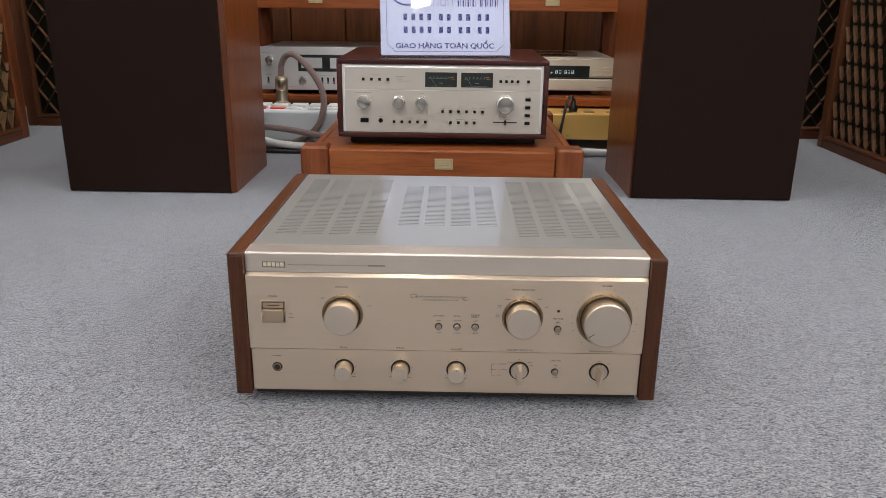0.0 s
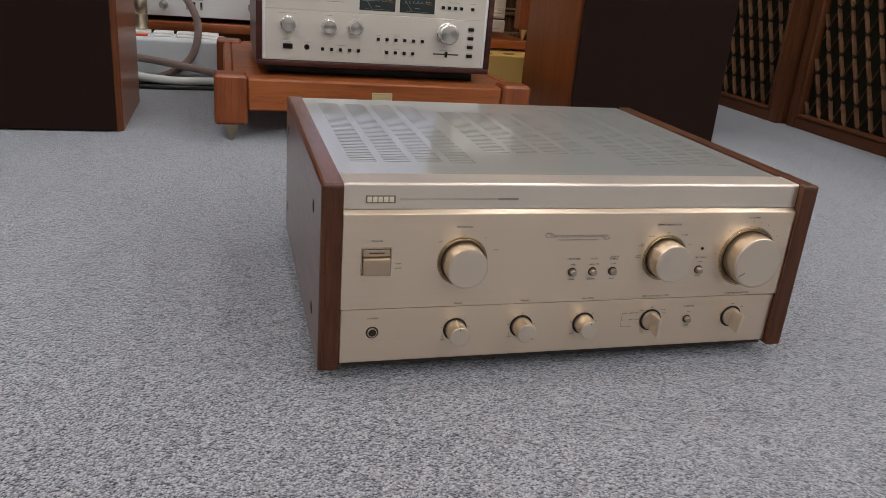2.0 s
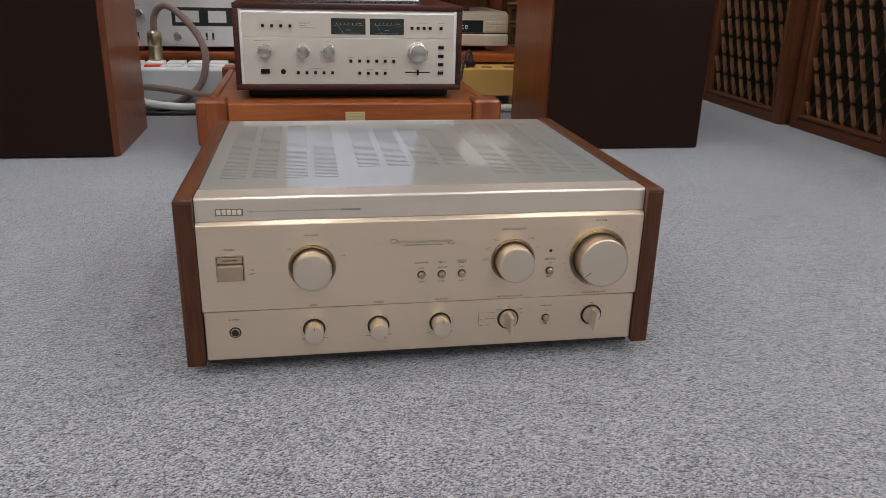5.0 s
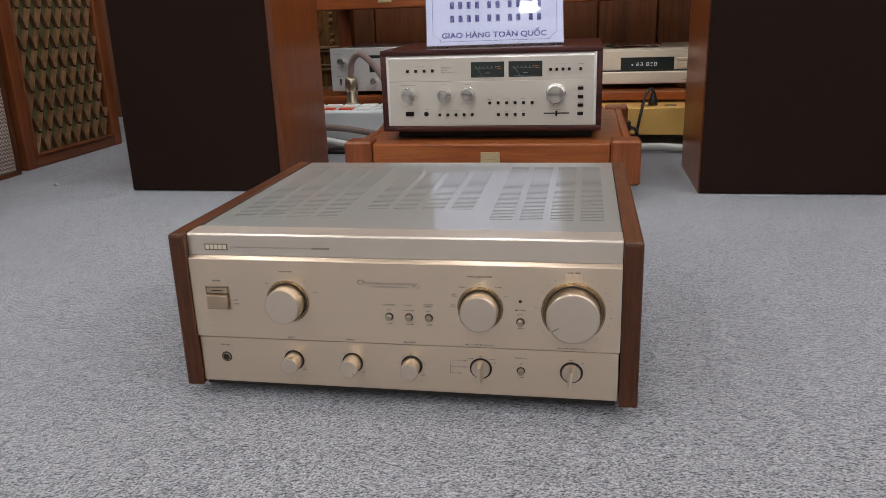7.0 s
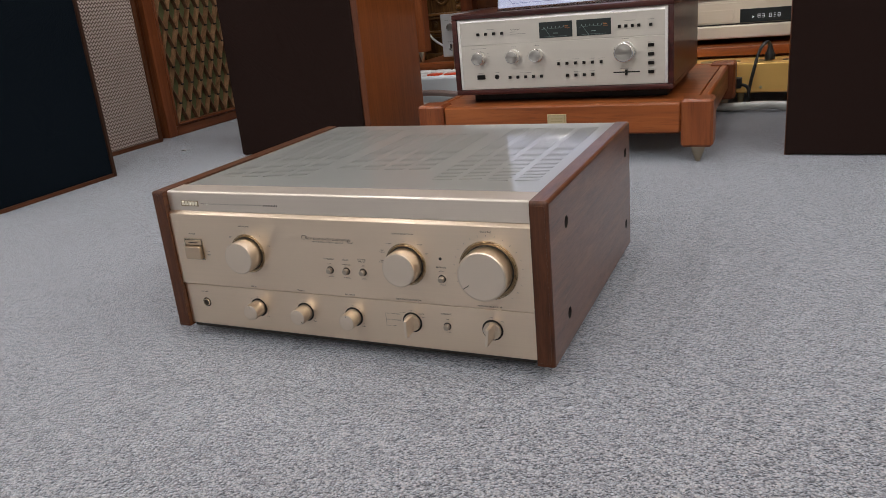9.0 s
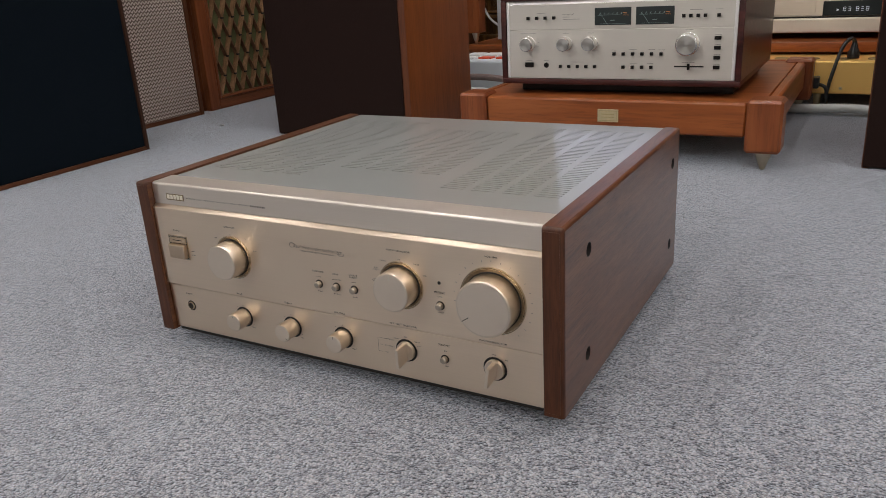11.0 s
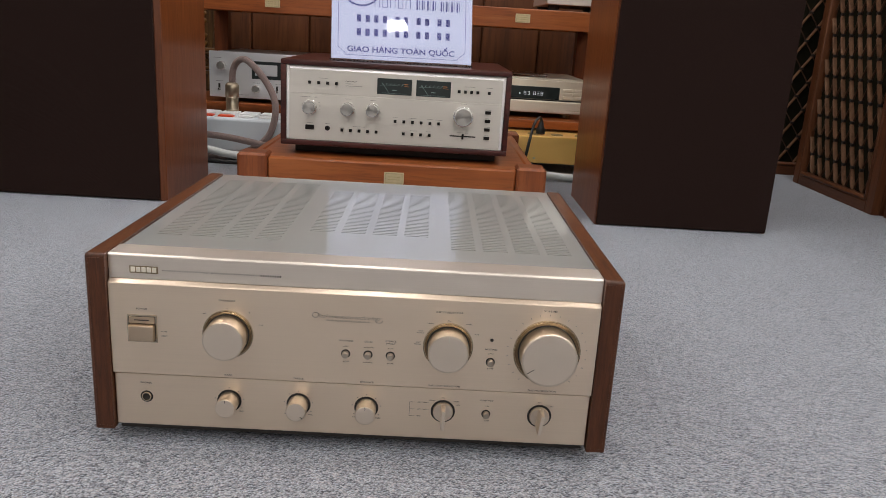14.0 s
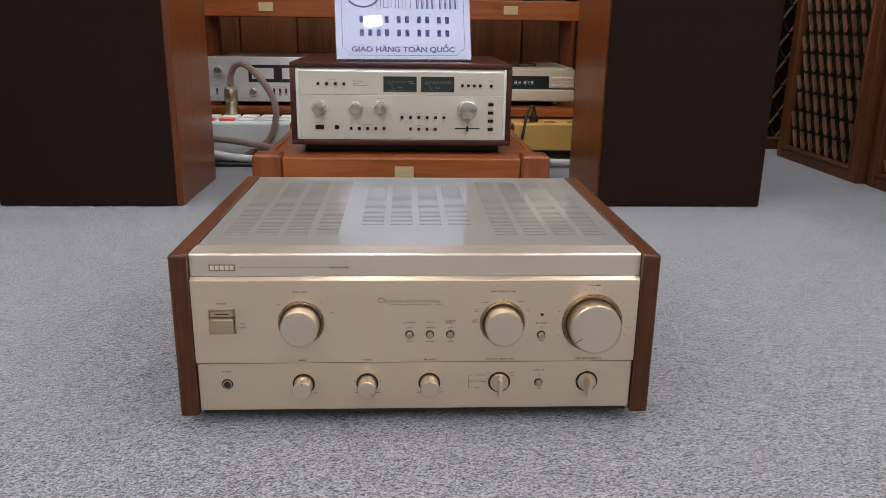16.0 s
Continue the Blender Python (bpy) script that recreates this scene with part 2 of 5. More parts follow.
INK = plain("printed_ink", (0.022, 0.018, 0.015), 0.6, 0.0, 0.1, 50)
NAME_BACK = plain("dark_gold_plate", (0.30, 0.235, 0.15), 0.4, 0.8, 0.1, 50)
INK_SOFT = plain("grey_print", (0.20, 0.185, 0.165), 0.6, 0.0, 0.1, 50)
INK_LIGHT = plain("pale_print", (0.78, 0.72, 0.60), 0.45, 0.4, 0.05, 50)
RUBBER = plain("black_rubber", (0.012, 0.012, 0.012), 0.7, 0, 0.2, 60)
SILVER = brushed("silver_aluminium", (0.69, 0.65, 0.59), 0.40, "X", 0.6, 1.0, 0.75)
PLAYER = brushed("pale_champagne_player", (0.84, 0.76, 0.63), 0.40, "X", 0.6, 1.0, 0.5)
SILVER_COLD = brushed("cold_silver_aluminium", (0.74, 0.75, 0.76), 0.38, "X", 0.6, 1.0, 0.6)
TRIM = plain("polished_trim", (0.88, 0.86, 0.83), 0.3, 0.5, 0.03, 40)
SPUN = spun("spun_aluminium", (0.54, 0.52, 0.49), 0.33, 0.95)
CHROME = plain("turned_aluminium", (0.78, 0.77, 0.75), 0.2, 1.0, 0.05, 60)
BLACK_KEY = plain("black_key", (0.010, 0.008, 0.007), 0.35, 0, 0.2, 60, 0.0, 0.2)
ROSEWOOD = wood("rosewood_case", (0.016, 0.0036, 0.0034), (0.044, 0.0095, 0.008), (0.085, 0.021, 0.016), "X", 0.30, 0.7, 0.25)
CHERRY_X = wood("cherry_wood", (0.168, 0.041, 0.0108), (0.285, 0.077, 0.0200), (0.39, 0.124, 0.036), "X", 0.36, 0.9, 0.3)
CHERRY_Z = wood("cherry_wood_upright", (0.130, 0.030, 0.009), (0.215, 0.056, 0.017), (0.30, 0.093, 0.031), "Z", 0.36, 0.9, 0.3)
CHERRY_Y = wood("cherry_wood_deep", (0.168, 0.041, 0.0108), (0.285, 0.077, 0.0200), (0.39, 0.124, 0.036), "Y", 0.36, 0.9, 0.3)
TEAK = wood("teak_cabinet", (0.165, 0.042, 0.0095), (0.215, 0.058, 0.0130), (0.268, 0.079, 0.0185), "Z", 0.36, 0.7, 0.45, 0.06)
TEAK_EDGE = wood("teak_edge", (0.090, 0.026, 0.0100), (0.128, 0.038, 0.0145), (0.170, 0.055, 0.0200), "Z", 0.38, 0.6, 0.4)
OAK = wood("oiled_oak_frame", (0.060, 0.020, 0.0075), (0.105, 0.036, 0.014), (0.155, 0.058, 0.024), "Z", 0.42, 0.8, 0.15)
OAK_X = wood("oiled_oak_cross_rail", (0.060, 0.020, 0.0075), (0.105, 0.036, 0.014), (0.155, 0.058, 0.024), "X", 0.42, 0.8, 0.15)
OAK_DARK = wood("dark_stained_frame", (0.024, 0.009, 0.005), (0.045, 0.018, 0.010), (0.07, 0.029, 0.016), "Z", 0.45, 0.8, 0.1)
PEG_WOOD = plain("dark_peg_wood", (0.010, 0.005, 0.003), 0.6, 0, 0.2, 60)
SLAT = wood("lattice_slat_wood", (0.070, 0.032, 0.016), (0.158, 0.078, 0.041), (0.265, 0.145, 0.083), "Z", 0.36, 0.5, 0.6)
# SLAT at about half tone: shade on the rear slats, put into the colour
SLAT_SHADED = wood("shaded_lattice_slat_wood", (0.035, 0.015, 0.008), (0.075, 0.036, 0.019), (0.12, 0.062, 0.034), "Z", 0.42, 0.5, 0.3)
# redder OAK, also brightened: stronger light on the left frame put into colour
OAK_WARM_LIT = wood("lit_warm_oak_frame", (0.105, 0.029, 0.0095), (0.185, 0.053, 0.0175), (0.28, 0.090, 0.033), "Z", 0.38, 0.8, 0.3)
OAK_WARM_X = wood("warm_oak_cross_rail", (0.085, 0.025, 0.0085), (0.14, 0.042, 0.0145), (0.21, 0.068, 0.025), "X", 0.38, 0.8, 0.3)
SLAT_LIGHT = wood("pale_lattice_slat_wood", (0.115, 0.058, 0.027), (0.245, 0.134, 0.066), (0.39, 0.228, 0.122), "Z", 0.4, 0.5, 0.4)
PANEL_WOOD = wood("wall_panel_wood", (0.050, 0.0145, 0.0045), (0.098, 0.031, 0.0095), (0.15, 0.052, 0.017), "Z", 0.45, 1.6, 0.1)
GRILLE_BROWN = cloth("brown_grille_cloth", (0.0228, 0.0138, 0.0120), (0.0350, 0.0208, 0.0180), 900)
GRILLE_BLACK = cloth("black_grille_cloth", (0.0058, 0.0092, 0.0135), (0.0115, 0.0165, 0.0225), 900)
GRILLE_GREEN = cloth("olive_grille_cloth", (0.085, 0.090, 0.040), (0.165, 0.168, 0.082), 700)
GRILLE_DARK = cloth("dark_lattice_cloth", (0.010, 0.009, 0.006), (0.024, 0.022, 0.013), 700)
WEAVE = weave_mat()
BRASS = plain("brass_badge", (0.66, 0.55, 0.33), 0.45, 0.6, 0.15, 120)
BRASS_DARK = plain("brass_relief", (0.50, 0.40, 0.21), 0.4, 1.0, 0.15, 120)
STEEL_CONE = plain("satin_cone", (0.62, 0.55, 0.42), 0.35, 1.0, 0.1, 60)
METER_BLACK = plain("meter_face", (0.016, 0.023, 0.023), 0.3, 0, 0.2, 60)
METER_INK = plain("meter_scale", (0.24, 0.32, 0.30), 0.5, 0, 0.1, 60)
METER_RED = plain("meter_red", (0.62, 0.22, 0.06), 0.5, 0, 0.1, 60)
PAPER = plain("pale_blue_print_paper", (0.33, 0.35, 0.465), 0.4, 0, 0.02, 6)
BLUE = plain("navy_print", (0.007, 0.010, 0.12), 0.4, 0, 0.05, 40)
ACRYLIC = glass_mat("clear_acrylic", (0.95, 0.97, 1.0))
CLEAR = glass_mat("meter_window", (1, 1, 1))
GOLDBOX = brushed("gold_anodised", (1.0, 0.62, 0.19), 0.32, "X", 0.3, 1.0, 0.5)
GREYBOX = plain("pale_grey_plastic", (0.66, 0.71, 0.75), 0.35, 0, 0.06, 20)
WHITE_KEY = plain("white_plastic", (0.84, 0.84, 0.84), 0.4, 0, 0.05, 40)
RED_KEY = plain("orange_red_plastic", (0.75, 0.075, 0.02), 0.35, 0, 0.1, 40)
BRAID = cloth("mauve_braided_sleeve", (0.24, 0.175, 0.16), (0.44, 0.35, 0.33), 500, 0.5, 0.6)
WHITE_CABLE = plain("white_cable", (0.62, 0.64, 0.62), 0.45, 0, 0.08, 30)
BLACK_CABLE = plain("black_cable", (0.012, 0.012, 0.012), 0.4, 0, 0.1, 30)
NICKEL = plain("nickel_plug", (0.44, 0.375, 0.28), 0.36, 1.0, 0.1, 60)
CARVED = wood("gilded_carving", (0.032, 0.013, 0.004), (0.085, 0.037, 0.012), (0.24, 0.125, 0.040), "Z", 0.3, 0.3, 0.2)
GILT = wood("rubbed_gilding", (0.085, 0.036, 0.010), (0.17, 0.078, 0.024), (0.30, 0.155, 0.055), "X", 0.28, 0.3, 0.3)
STACK_BLACK = plain("black_hifi_paint", (0.0011, 0.0011, 0.0013), 0.22, 0, 0.2, 40, 0.0, 0.05)
STACK_GLOSS = plain("glossy_black_knob", (0.003, 0.003, 0.0035), 0.09, 0, 0.2, 40, 0.0, 0.4)
STACK_FOOT = plain("silver_foot", (0.7, 0.68, 0.62), 0.3, 1.0, 0.1, 40)
LAMP_GLOW = glow("lamp_diffuser", (1.0, 0.98, 0.95), 30.0)
DIGIT = glow("display_digits", (0.75, 0.88, 1.0), 0.5)
WHITE_METAL = plain("white_lamp_frame", (0.8, 0.8, 0.8), 0.4, 0, 0.03, 20)


# ---- mesh helpers ----
def box(bm, x0, x1, y0, y1, z0, z1, bevel=0.0, seg=2, m=None):
    vs = [bm.verts.new((x, y, z)) for x in (x0, x1) for y in (y0, y1) for z in (z0, z1)]
    fs = [bm.faces.new([vs[i] for i in q]) for q in ((0, 1, 3, 2), (4, 6, 7, 5), (0, 4, 5, 1), (2, 3, 7, 6), (0, 2, 6, 4), (1, 5, 7, 3))]
    geom = list({e for f in fs for e in f.edges})
    if bevel:
        r = bmesh.ops.bevel(bm, geom=geom, offset=bevel, segments=seg, profile=0.5, affect="EDGES")
        vs = list({v for f in r["faces"] for v in f.verts} | {v for v in vs if v.is_valid})
    if m:
        bmesh.ops.transform(bm, matrix=m, verts=vs)
    return vs


def lathe(bm, profile, m=None, seg=32):
    """Turns (radius, height) pairs round z; m lays the result."""
    rings, m = [], m or Matrix()
    for r, h in profile:
        if r < 1e-6:
            rings.append([bm.verts.new(m @ Vector((0, 0, h)))])
        else:
            rings.append([bm.verts.new(m @ Vector((r * math.cos(2 * math.pi * k / seg), r * math.sin(2 * math.pi * k / seg), h))) for k in range(seg)])
    for a, b in zip(rings, rings[1:]):
        for k in range(seg):
            j = (k + 1) % seg
            if len(a) == 1 and len(b) == 1:
                continue
            if len(a) == 1:
                bm.faces.new((a[0], b[j], b[k]))
            elif len(b) == 1:
                bm.faces.new((a[k], a[j], b[0]))
            else:
                bm.faces.new((a[k], a[j], b[j], b[k]))


FRONT = Matrix.Rotation(radians(90), 4, "X")  # turns z to -y: things that stick out of a front


def front_at(x, y, z):
    return Matrix.Translation((x, y, z)) @ FRONT


def tube(bm, pts, r, seg=10, flat=1.0):
    """A round cord through points, smoothed."""
    pts = [Vector(p) for p in pts]
    fine = []
    for i in range(len(pts) - 1):
        p0, p1, p2, p3 = pts[max(i - 1, 0)], pts[i], pts[i + 1], pts[min(i + 2, len(pts) - 1)]
        for k in range(8):
            t = k / 8
            fine.append(0.5 * (2 * p1 + (p2 - p0) * t + (2 * p0 - 5 * p1 + 4 * p2 - p3) * t * t + (3 * p1 - p0 - 3 * p2 + p3) * t**3))
    fine.append(pts[-1])
    rings = []
    side = None
    for i, p in enumerate(fine):
        d = (fine[min(i + 1, len(fine) - 1)] - fine[max(i - 1, 0)]).normalized()
        side = (side - d * side.dot(d)).normalized() if side else d.orthogonal().normalized()
        up = d.cross(side)
        rings.append([bm.verts.new(p + r * (math.cos(2 * math.pi * k / seg) * side + flat * math.sin(2 * math.pi * k / seg) * up)) for k in range(seg)])
    for a, b in zip(rings, rings[1:]):
        for k in range(seg):
            bm.faces.new((a[k], a[(k + 1) % seg], b[(k + 1) % seg], b[k]))
    bm.faces.new(list(reversed(rings[0])))
    bm.faces.new(rings[-1])


def mesh_of(bm, name, smooth=False):
    bmesh.ops.recalc_face_normals(bm, faces=bm.faces[:])
    me = bpy.data.meshes.new(name)
    bm.to_mesh(me)
    bm.free()
    if smooth:
        me.set_sharp_from_angle(angle=radians(35))
        total = sum(p.area for p in me.polygons)
        for p in me.polygons:
            p.use_smooth = not (max(abs(c) for c in p.normal) > 0.99999 and (p.area > 0.03 * total or len(p.vertices) == 3))
    return me


def part(name, bm, material, parent, label="", smooth=False):
    ob = new(name, mesh_of(bm, name, smooth))
    ob.data.materials.append(material)
    ob.parent = parent
    return tagged(ob, label)


def thing(name, loc, label, category, group="", rz=0.0, kind=""):
    ob = new(name)
    ob.matrix_basis = pose(*loc, 0, 0, rz)
    ob.empty_display_size = 0.05
    return tagged(ob, label, category, group, kind)


def single(name, bm, material, loc, label, category, kind="", smooth=False, rz=0.0, group=""):
    ob = new(name, mesh_of(bm, name, smooth))
    ob.data.materials.append(material)
    ob.matrix_basis = pose(*loc, 0, 0, rz)
    return tagged(ob, label, category, group, kind)


def B():
    return bmesh.new()


def box_part(name, dims, material, parent, bevel=0.0, label="", seg=2):
    bm = B()
    box(bm, *dims, bevel, seg)
    return part(name, bm, material, parent, label, smooth=bevel > 0)


def lettering(text, m, height, material, parent, shear=0.0, align="CENTER", name="lettering", space=1.0, width=0.0, weight=0.0):
    """Flat printed letters: m lays the text's plane, height is that of a capital."""
    c = bpy.data.curves.new(name, "FONT")
    c.body, c.size, c.shear, c.align_x, c.align_y, c.space_character = text, height / 0.70, shear, align, "CENTER", space
    c.offset, c.resolution_u = weight, 3
    tmp = bpy.data.objects.new(name, c)
    scene.collection.objects.link(tmp)
    bpy.context.view_layer.update()
    me = bpy.data.meshes.new_from_object(tmp.evaluated_get(bpy.context.evaluated_depsgraph_get()))
    bpy.data.objects.remove(tmp)
    bpy.data.curves.remove(c)
    if width:
        xs = [v.co.x for v in me.vertices]
        have = max(xs) - min(xs)
        me.transform(Matrix.Diagonal((width / have, 1, 1, 1)))
    me.transform(m)
    me.materials.clear()
    me.materials.append(material)
    ob = new(name, me)
    ob.parent = parent
    return ob


def bars(rects, y, material, parent, name="print_bar"):
    """Thin printed bars (x0, x1, z0, z1) on a front at depth y."""
    for x0, x1, z0, z1 in rects:
        bm = B()
        bm.faces.new([bm.verts.new(p) for p in ((x0, y, z0), (x1, y, z0), (x1, y, z1), (x0, y, z1))])
        part(name, bm, material, parent)


def quad_strip(bm, pts, w, y):
    """A line of width w through (x, z) points on the plane y."""
    for (ax, az), (bx, bz) in zip(pts, pts[1:]):
        d = Vector((bx - ax, bz - az)).normalized() * w / 2
        n = Vector((-d.y, d.x))
        vs = [bm.verts.new((p[0], y, p[1])) for p in ((ax - d.x + n.x, az - d.y + n.y), (bx + d.x + n.x, bz + d.y + n.y), (bx + d.x - n.x, bz + d.y - n.y), (ax - d.x - n.x, az - d.y - n.y))]
        bm.faces.new(vs)


# ---- the room ----
def room():
    def slab(name, dims, mat, label, category):
        bm = B()
        box(bm, *dims)
        return single(name, bm, mat, (0, 0, 0), label, category, "structure")

    bm = B()
    box(bm, -3.4, 3.4, -4.2, 3.25, -0.05, 0.0)
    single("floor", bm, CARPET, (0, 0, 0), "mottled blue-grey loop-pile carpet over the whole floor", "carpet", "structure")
    slab("ceiling", (-3.4, 3.4, -4.2, 3.25, CEIL + 0.02, CEIL + 0.12), CEILING, "plain white painted ceiling with square lamps", "ceiling")
    slab("wall_south", (-3.4, 3.4, -4.3, -4.2, 0, CEIL), PAINT, "plain pale painted wall", "wall")
    slab("wall_west", (-3.5, -3.4, -4.2, 3.15, 0, CEIL), PAINT, "plain pale painted wall", "wall")
    slab("wall_east", (3.4, 3.5, -4.2, 3.15, 0, CEIL), PAINT, "plain pale painted wall", "wall")
    wall = slab("wall_north", (-3.5, 3.5, 3.15, 3.25, 0, CEIL), PANEL_WOOD, "dark brown wooden panelled wall behind the rack", "wall")
    x = -3.4
    while x < 3.35:
        bm = B()
        box(bm, 0.002, 0.21, 0, 0.015, 0.0, CEIL - 0.02, 0.003, 1)
        p = part("panel", bm, PANEL_WOOD, wall)
        p.matrix_basis = pose(x, 3.133, 0)
        x += 0.213


def ceiling_lamp(x, y):
    t = thing("ceiling_lamp", (x, y, CEIL + 0.02), "small square white lit ceiling lamp", "ceiling lamp", "ceiling lamps", 16.0)
    bm = B()
    box(bm, -0.085, 0.085, -0.085, 0.085, -0.03, 0.0, 0.004, 1)
    part("frame", bm, WHITE_METAL, t)
    bm = B()
    box(bm, -0.07, 0.07, -0.07, 0.07, -0.034, -0.0305)
    part("diffuser", bm, LAMP_GLOW, t, "glowing white diffuser")
    la = bpy.data.lights.new("lamp_light", "AREA")
    la.shape, la.size, la.energy, la.color = "SQUARE", 0.14, LAMP_W, (1.0, 0.965, 0.955)
    lo = new("lamp_light", la)
    lo.matrix_world = pose(x, y, CEIL - 0.018, 0, 0, 16.0)


room()
for lx, ly in LAMPS:
    ceiling_lamp(lx, ly)


# ---- the amplifier in front ----
def knob(parent, x, z, ring_r, r, length, mark, y=0.0, label="", skirt=True):
    """A turned knob on a black gap, with a polished ring; mark is the angle of its line, clockwise from the top."""
    k = B()
    m = front_at(x, y, z)
    lathe(k, [(r * 0.99, 0.0005), (r, 0.002), (r * 0.985, length - 0.0012), (r * 0.955, length - 0.0003), (0.9 * r, length)], m, 48)
    side = part("knob", k, KNOB, parent, label or "champagne gold turned knob", True)
    k = B()
    lathe(k, [(0.9 * r, length), (0.5 * r, length + 0.00015), (0, length + 0.0002)], m, 48)
    part("face", k, KNOB_FACE, side, "satin front face", True)
    k = B()
    a = radians(mark)
    ca, sa = math.sin(a), math.cos(a)
    w = 0.00035 if r > 0.012 else 0.00025
    n = (sa, -ca)
    p0, p1 = 0.62 * r, 0.92 * r
    yy = y - length - 0.0003
    vs = [k.verts.new((x + ca * p + n[0] * s * w, yy, z + sa * p + n[1] * s * w)) for p, s in ((p0, -1), (p1, -1), (p1, 1), (p0, 1))]
    k.faces.new(vs)
    part("mark", k, INK if mark else INK_LIGHT, side)
    k = B()
    lathe(k, [(r * 0.9, 0.0003), (ring_r, 0.0003)] if not skirt else [(r * 0.9, 0.0003), (r + 0.0010, 0.0003)], m, 48)
    part("gap", k, GAP, parent)
    if skirt:
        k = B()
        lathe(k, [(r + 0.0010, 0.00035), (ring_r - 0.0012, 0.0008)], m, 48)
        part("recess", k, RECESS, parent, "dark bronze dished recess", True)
        k = B()
        lathe(k, [(ring_r - 0.0015, 0.0002), (ring_r - 0.0013, 0.0012), (ring_r - 0.0009, 0.0013), (ring_r - 0.0006, 0.0004)], m, 56)
        part("ring", k, RING, parent, "polished bronze ring", True)
        k = B()
        lathe(k, [(ring_r - 0.0005, 0.0003), (ring_r - 0.0002, 0.0009), (ring_r + 0.0002, 0.0009), (ring_r + 0.0004, 0.0)], m, 56)
        part("ring", k, RING, parent, "polished bronze ring", True)


def pointer_knob(parent, x, z, ring_r, r, length, turn, y=0.0):
    """A knob with a flat blade across it."""
    m = front_at(x, y, z)
    k = B()
    lathe(k, [(r, 0.0005), (r, length * 0.16), (r * 0.95, length * 0.2), (0, length * 0.2)], m, 40)
    side = part("selector_knob", k, KNOB, parent, "champagne gold pointer knob", True)
    k = B()
    vs = box(k, -0.0026, 0.0026, -r * 1.0, r * 0.90, 0.0005, length, 0.0007, 2)
    for v in k.verts:
        t = v.co.z / length
        v.co.x *= 1.0 - 0.42 * t
        if v.co.y < 0:
            v.co.y *= 0.86 + 0.32 * t
    bmesh.ops.transform(k, matrix=m @ Matrix.Rotation(radians(turn), 4, "Z"), verts=k.verts[:])
    part("blade", k, KNOB_FACE, side, "", True)
    k = B()
    lathe(k, [(r * 0.8, 0.0004), (ring_r, 0.0004)], m, 40)
    part("gap", k, GAP, parent)


def push_button(parent, x, z, y=0.0, r=0.0031):
    m = front_at(x, y, z)
    k = B()
    lathe(k, [(r, 0.0004), (r, 0.0042), (r * 0.8, 0.0050), (0, 0.0052)], m, 24)
    part("button", k, BUTTON, parent, "small round metal push button", True)
    k = B()
    lathe(k, [(r * 0.9, 0.0004), (r * 1.32, 0.0004), (r * 1.34, 0.0)], m, 24)
    part("button_gap", k, GAP, parent)


AMP_Y = 0.788


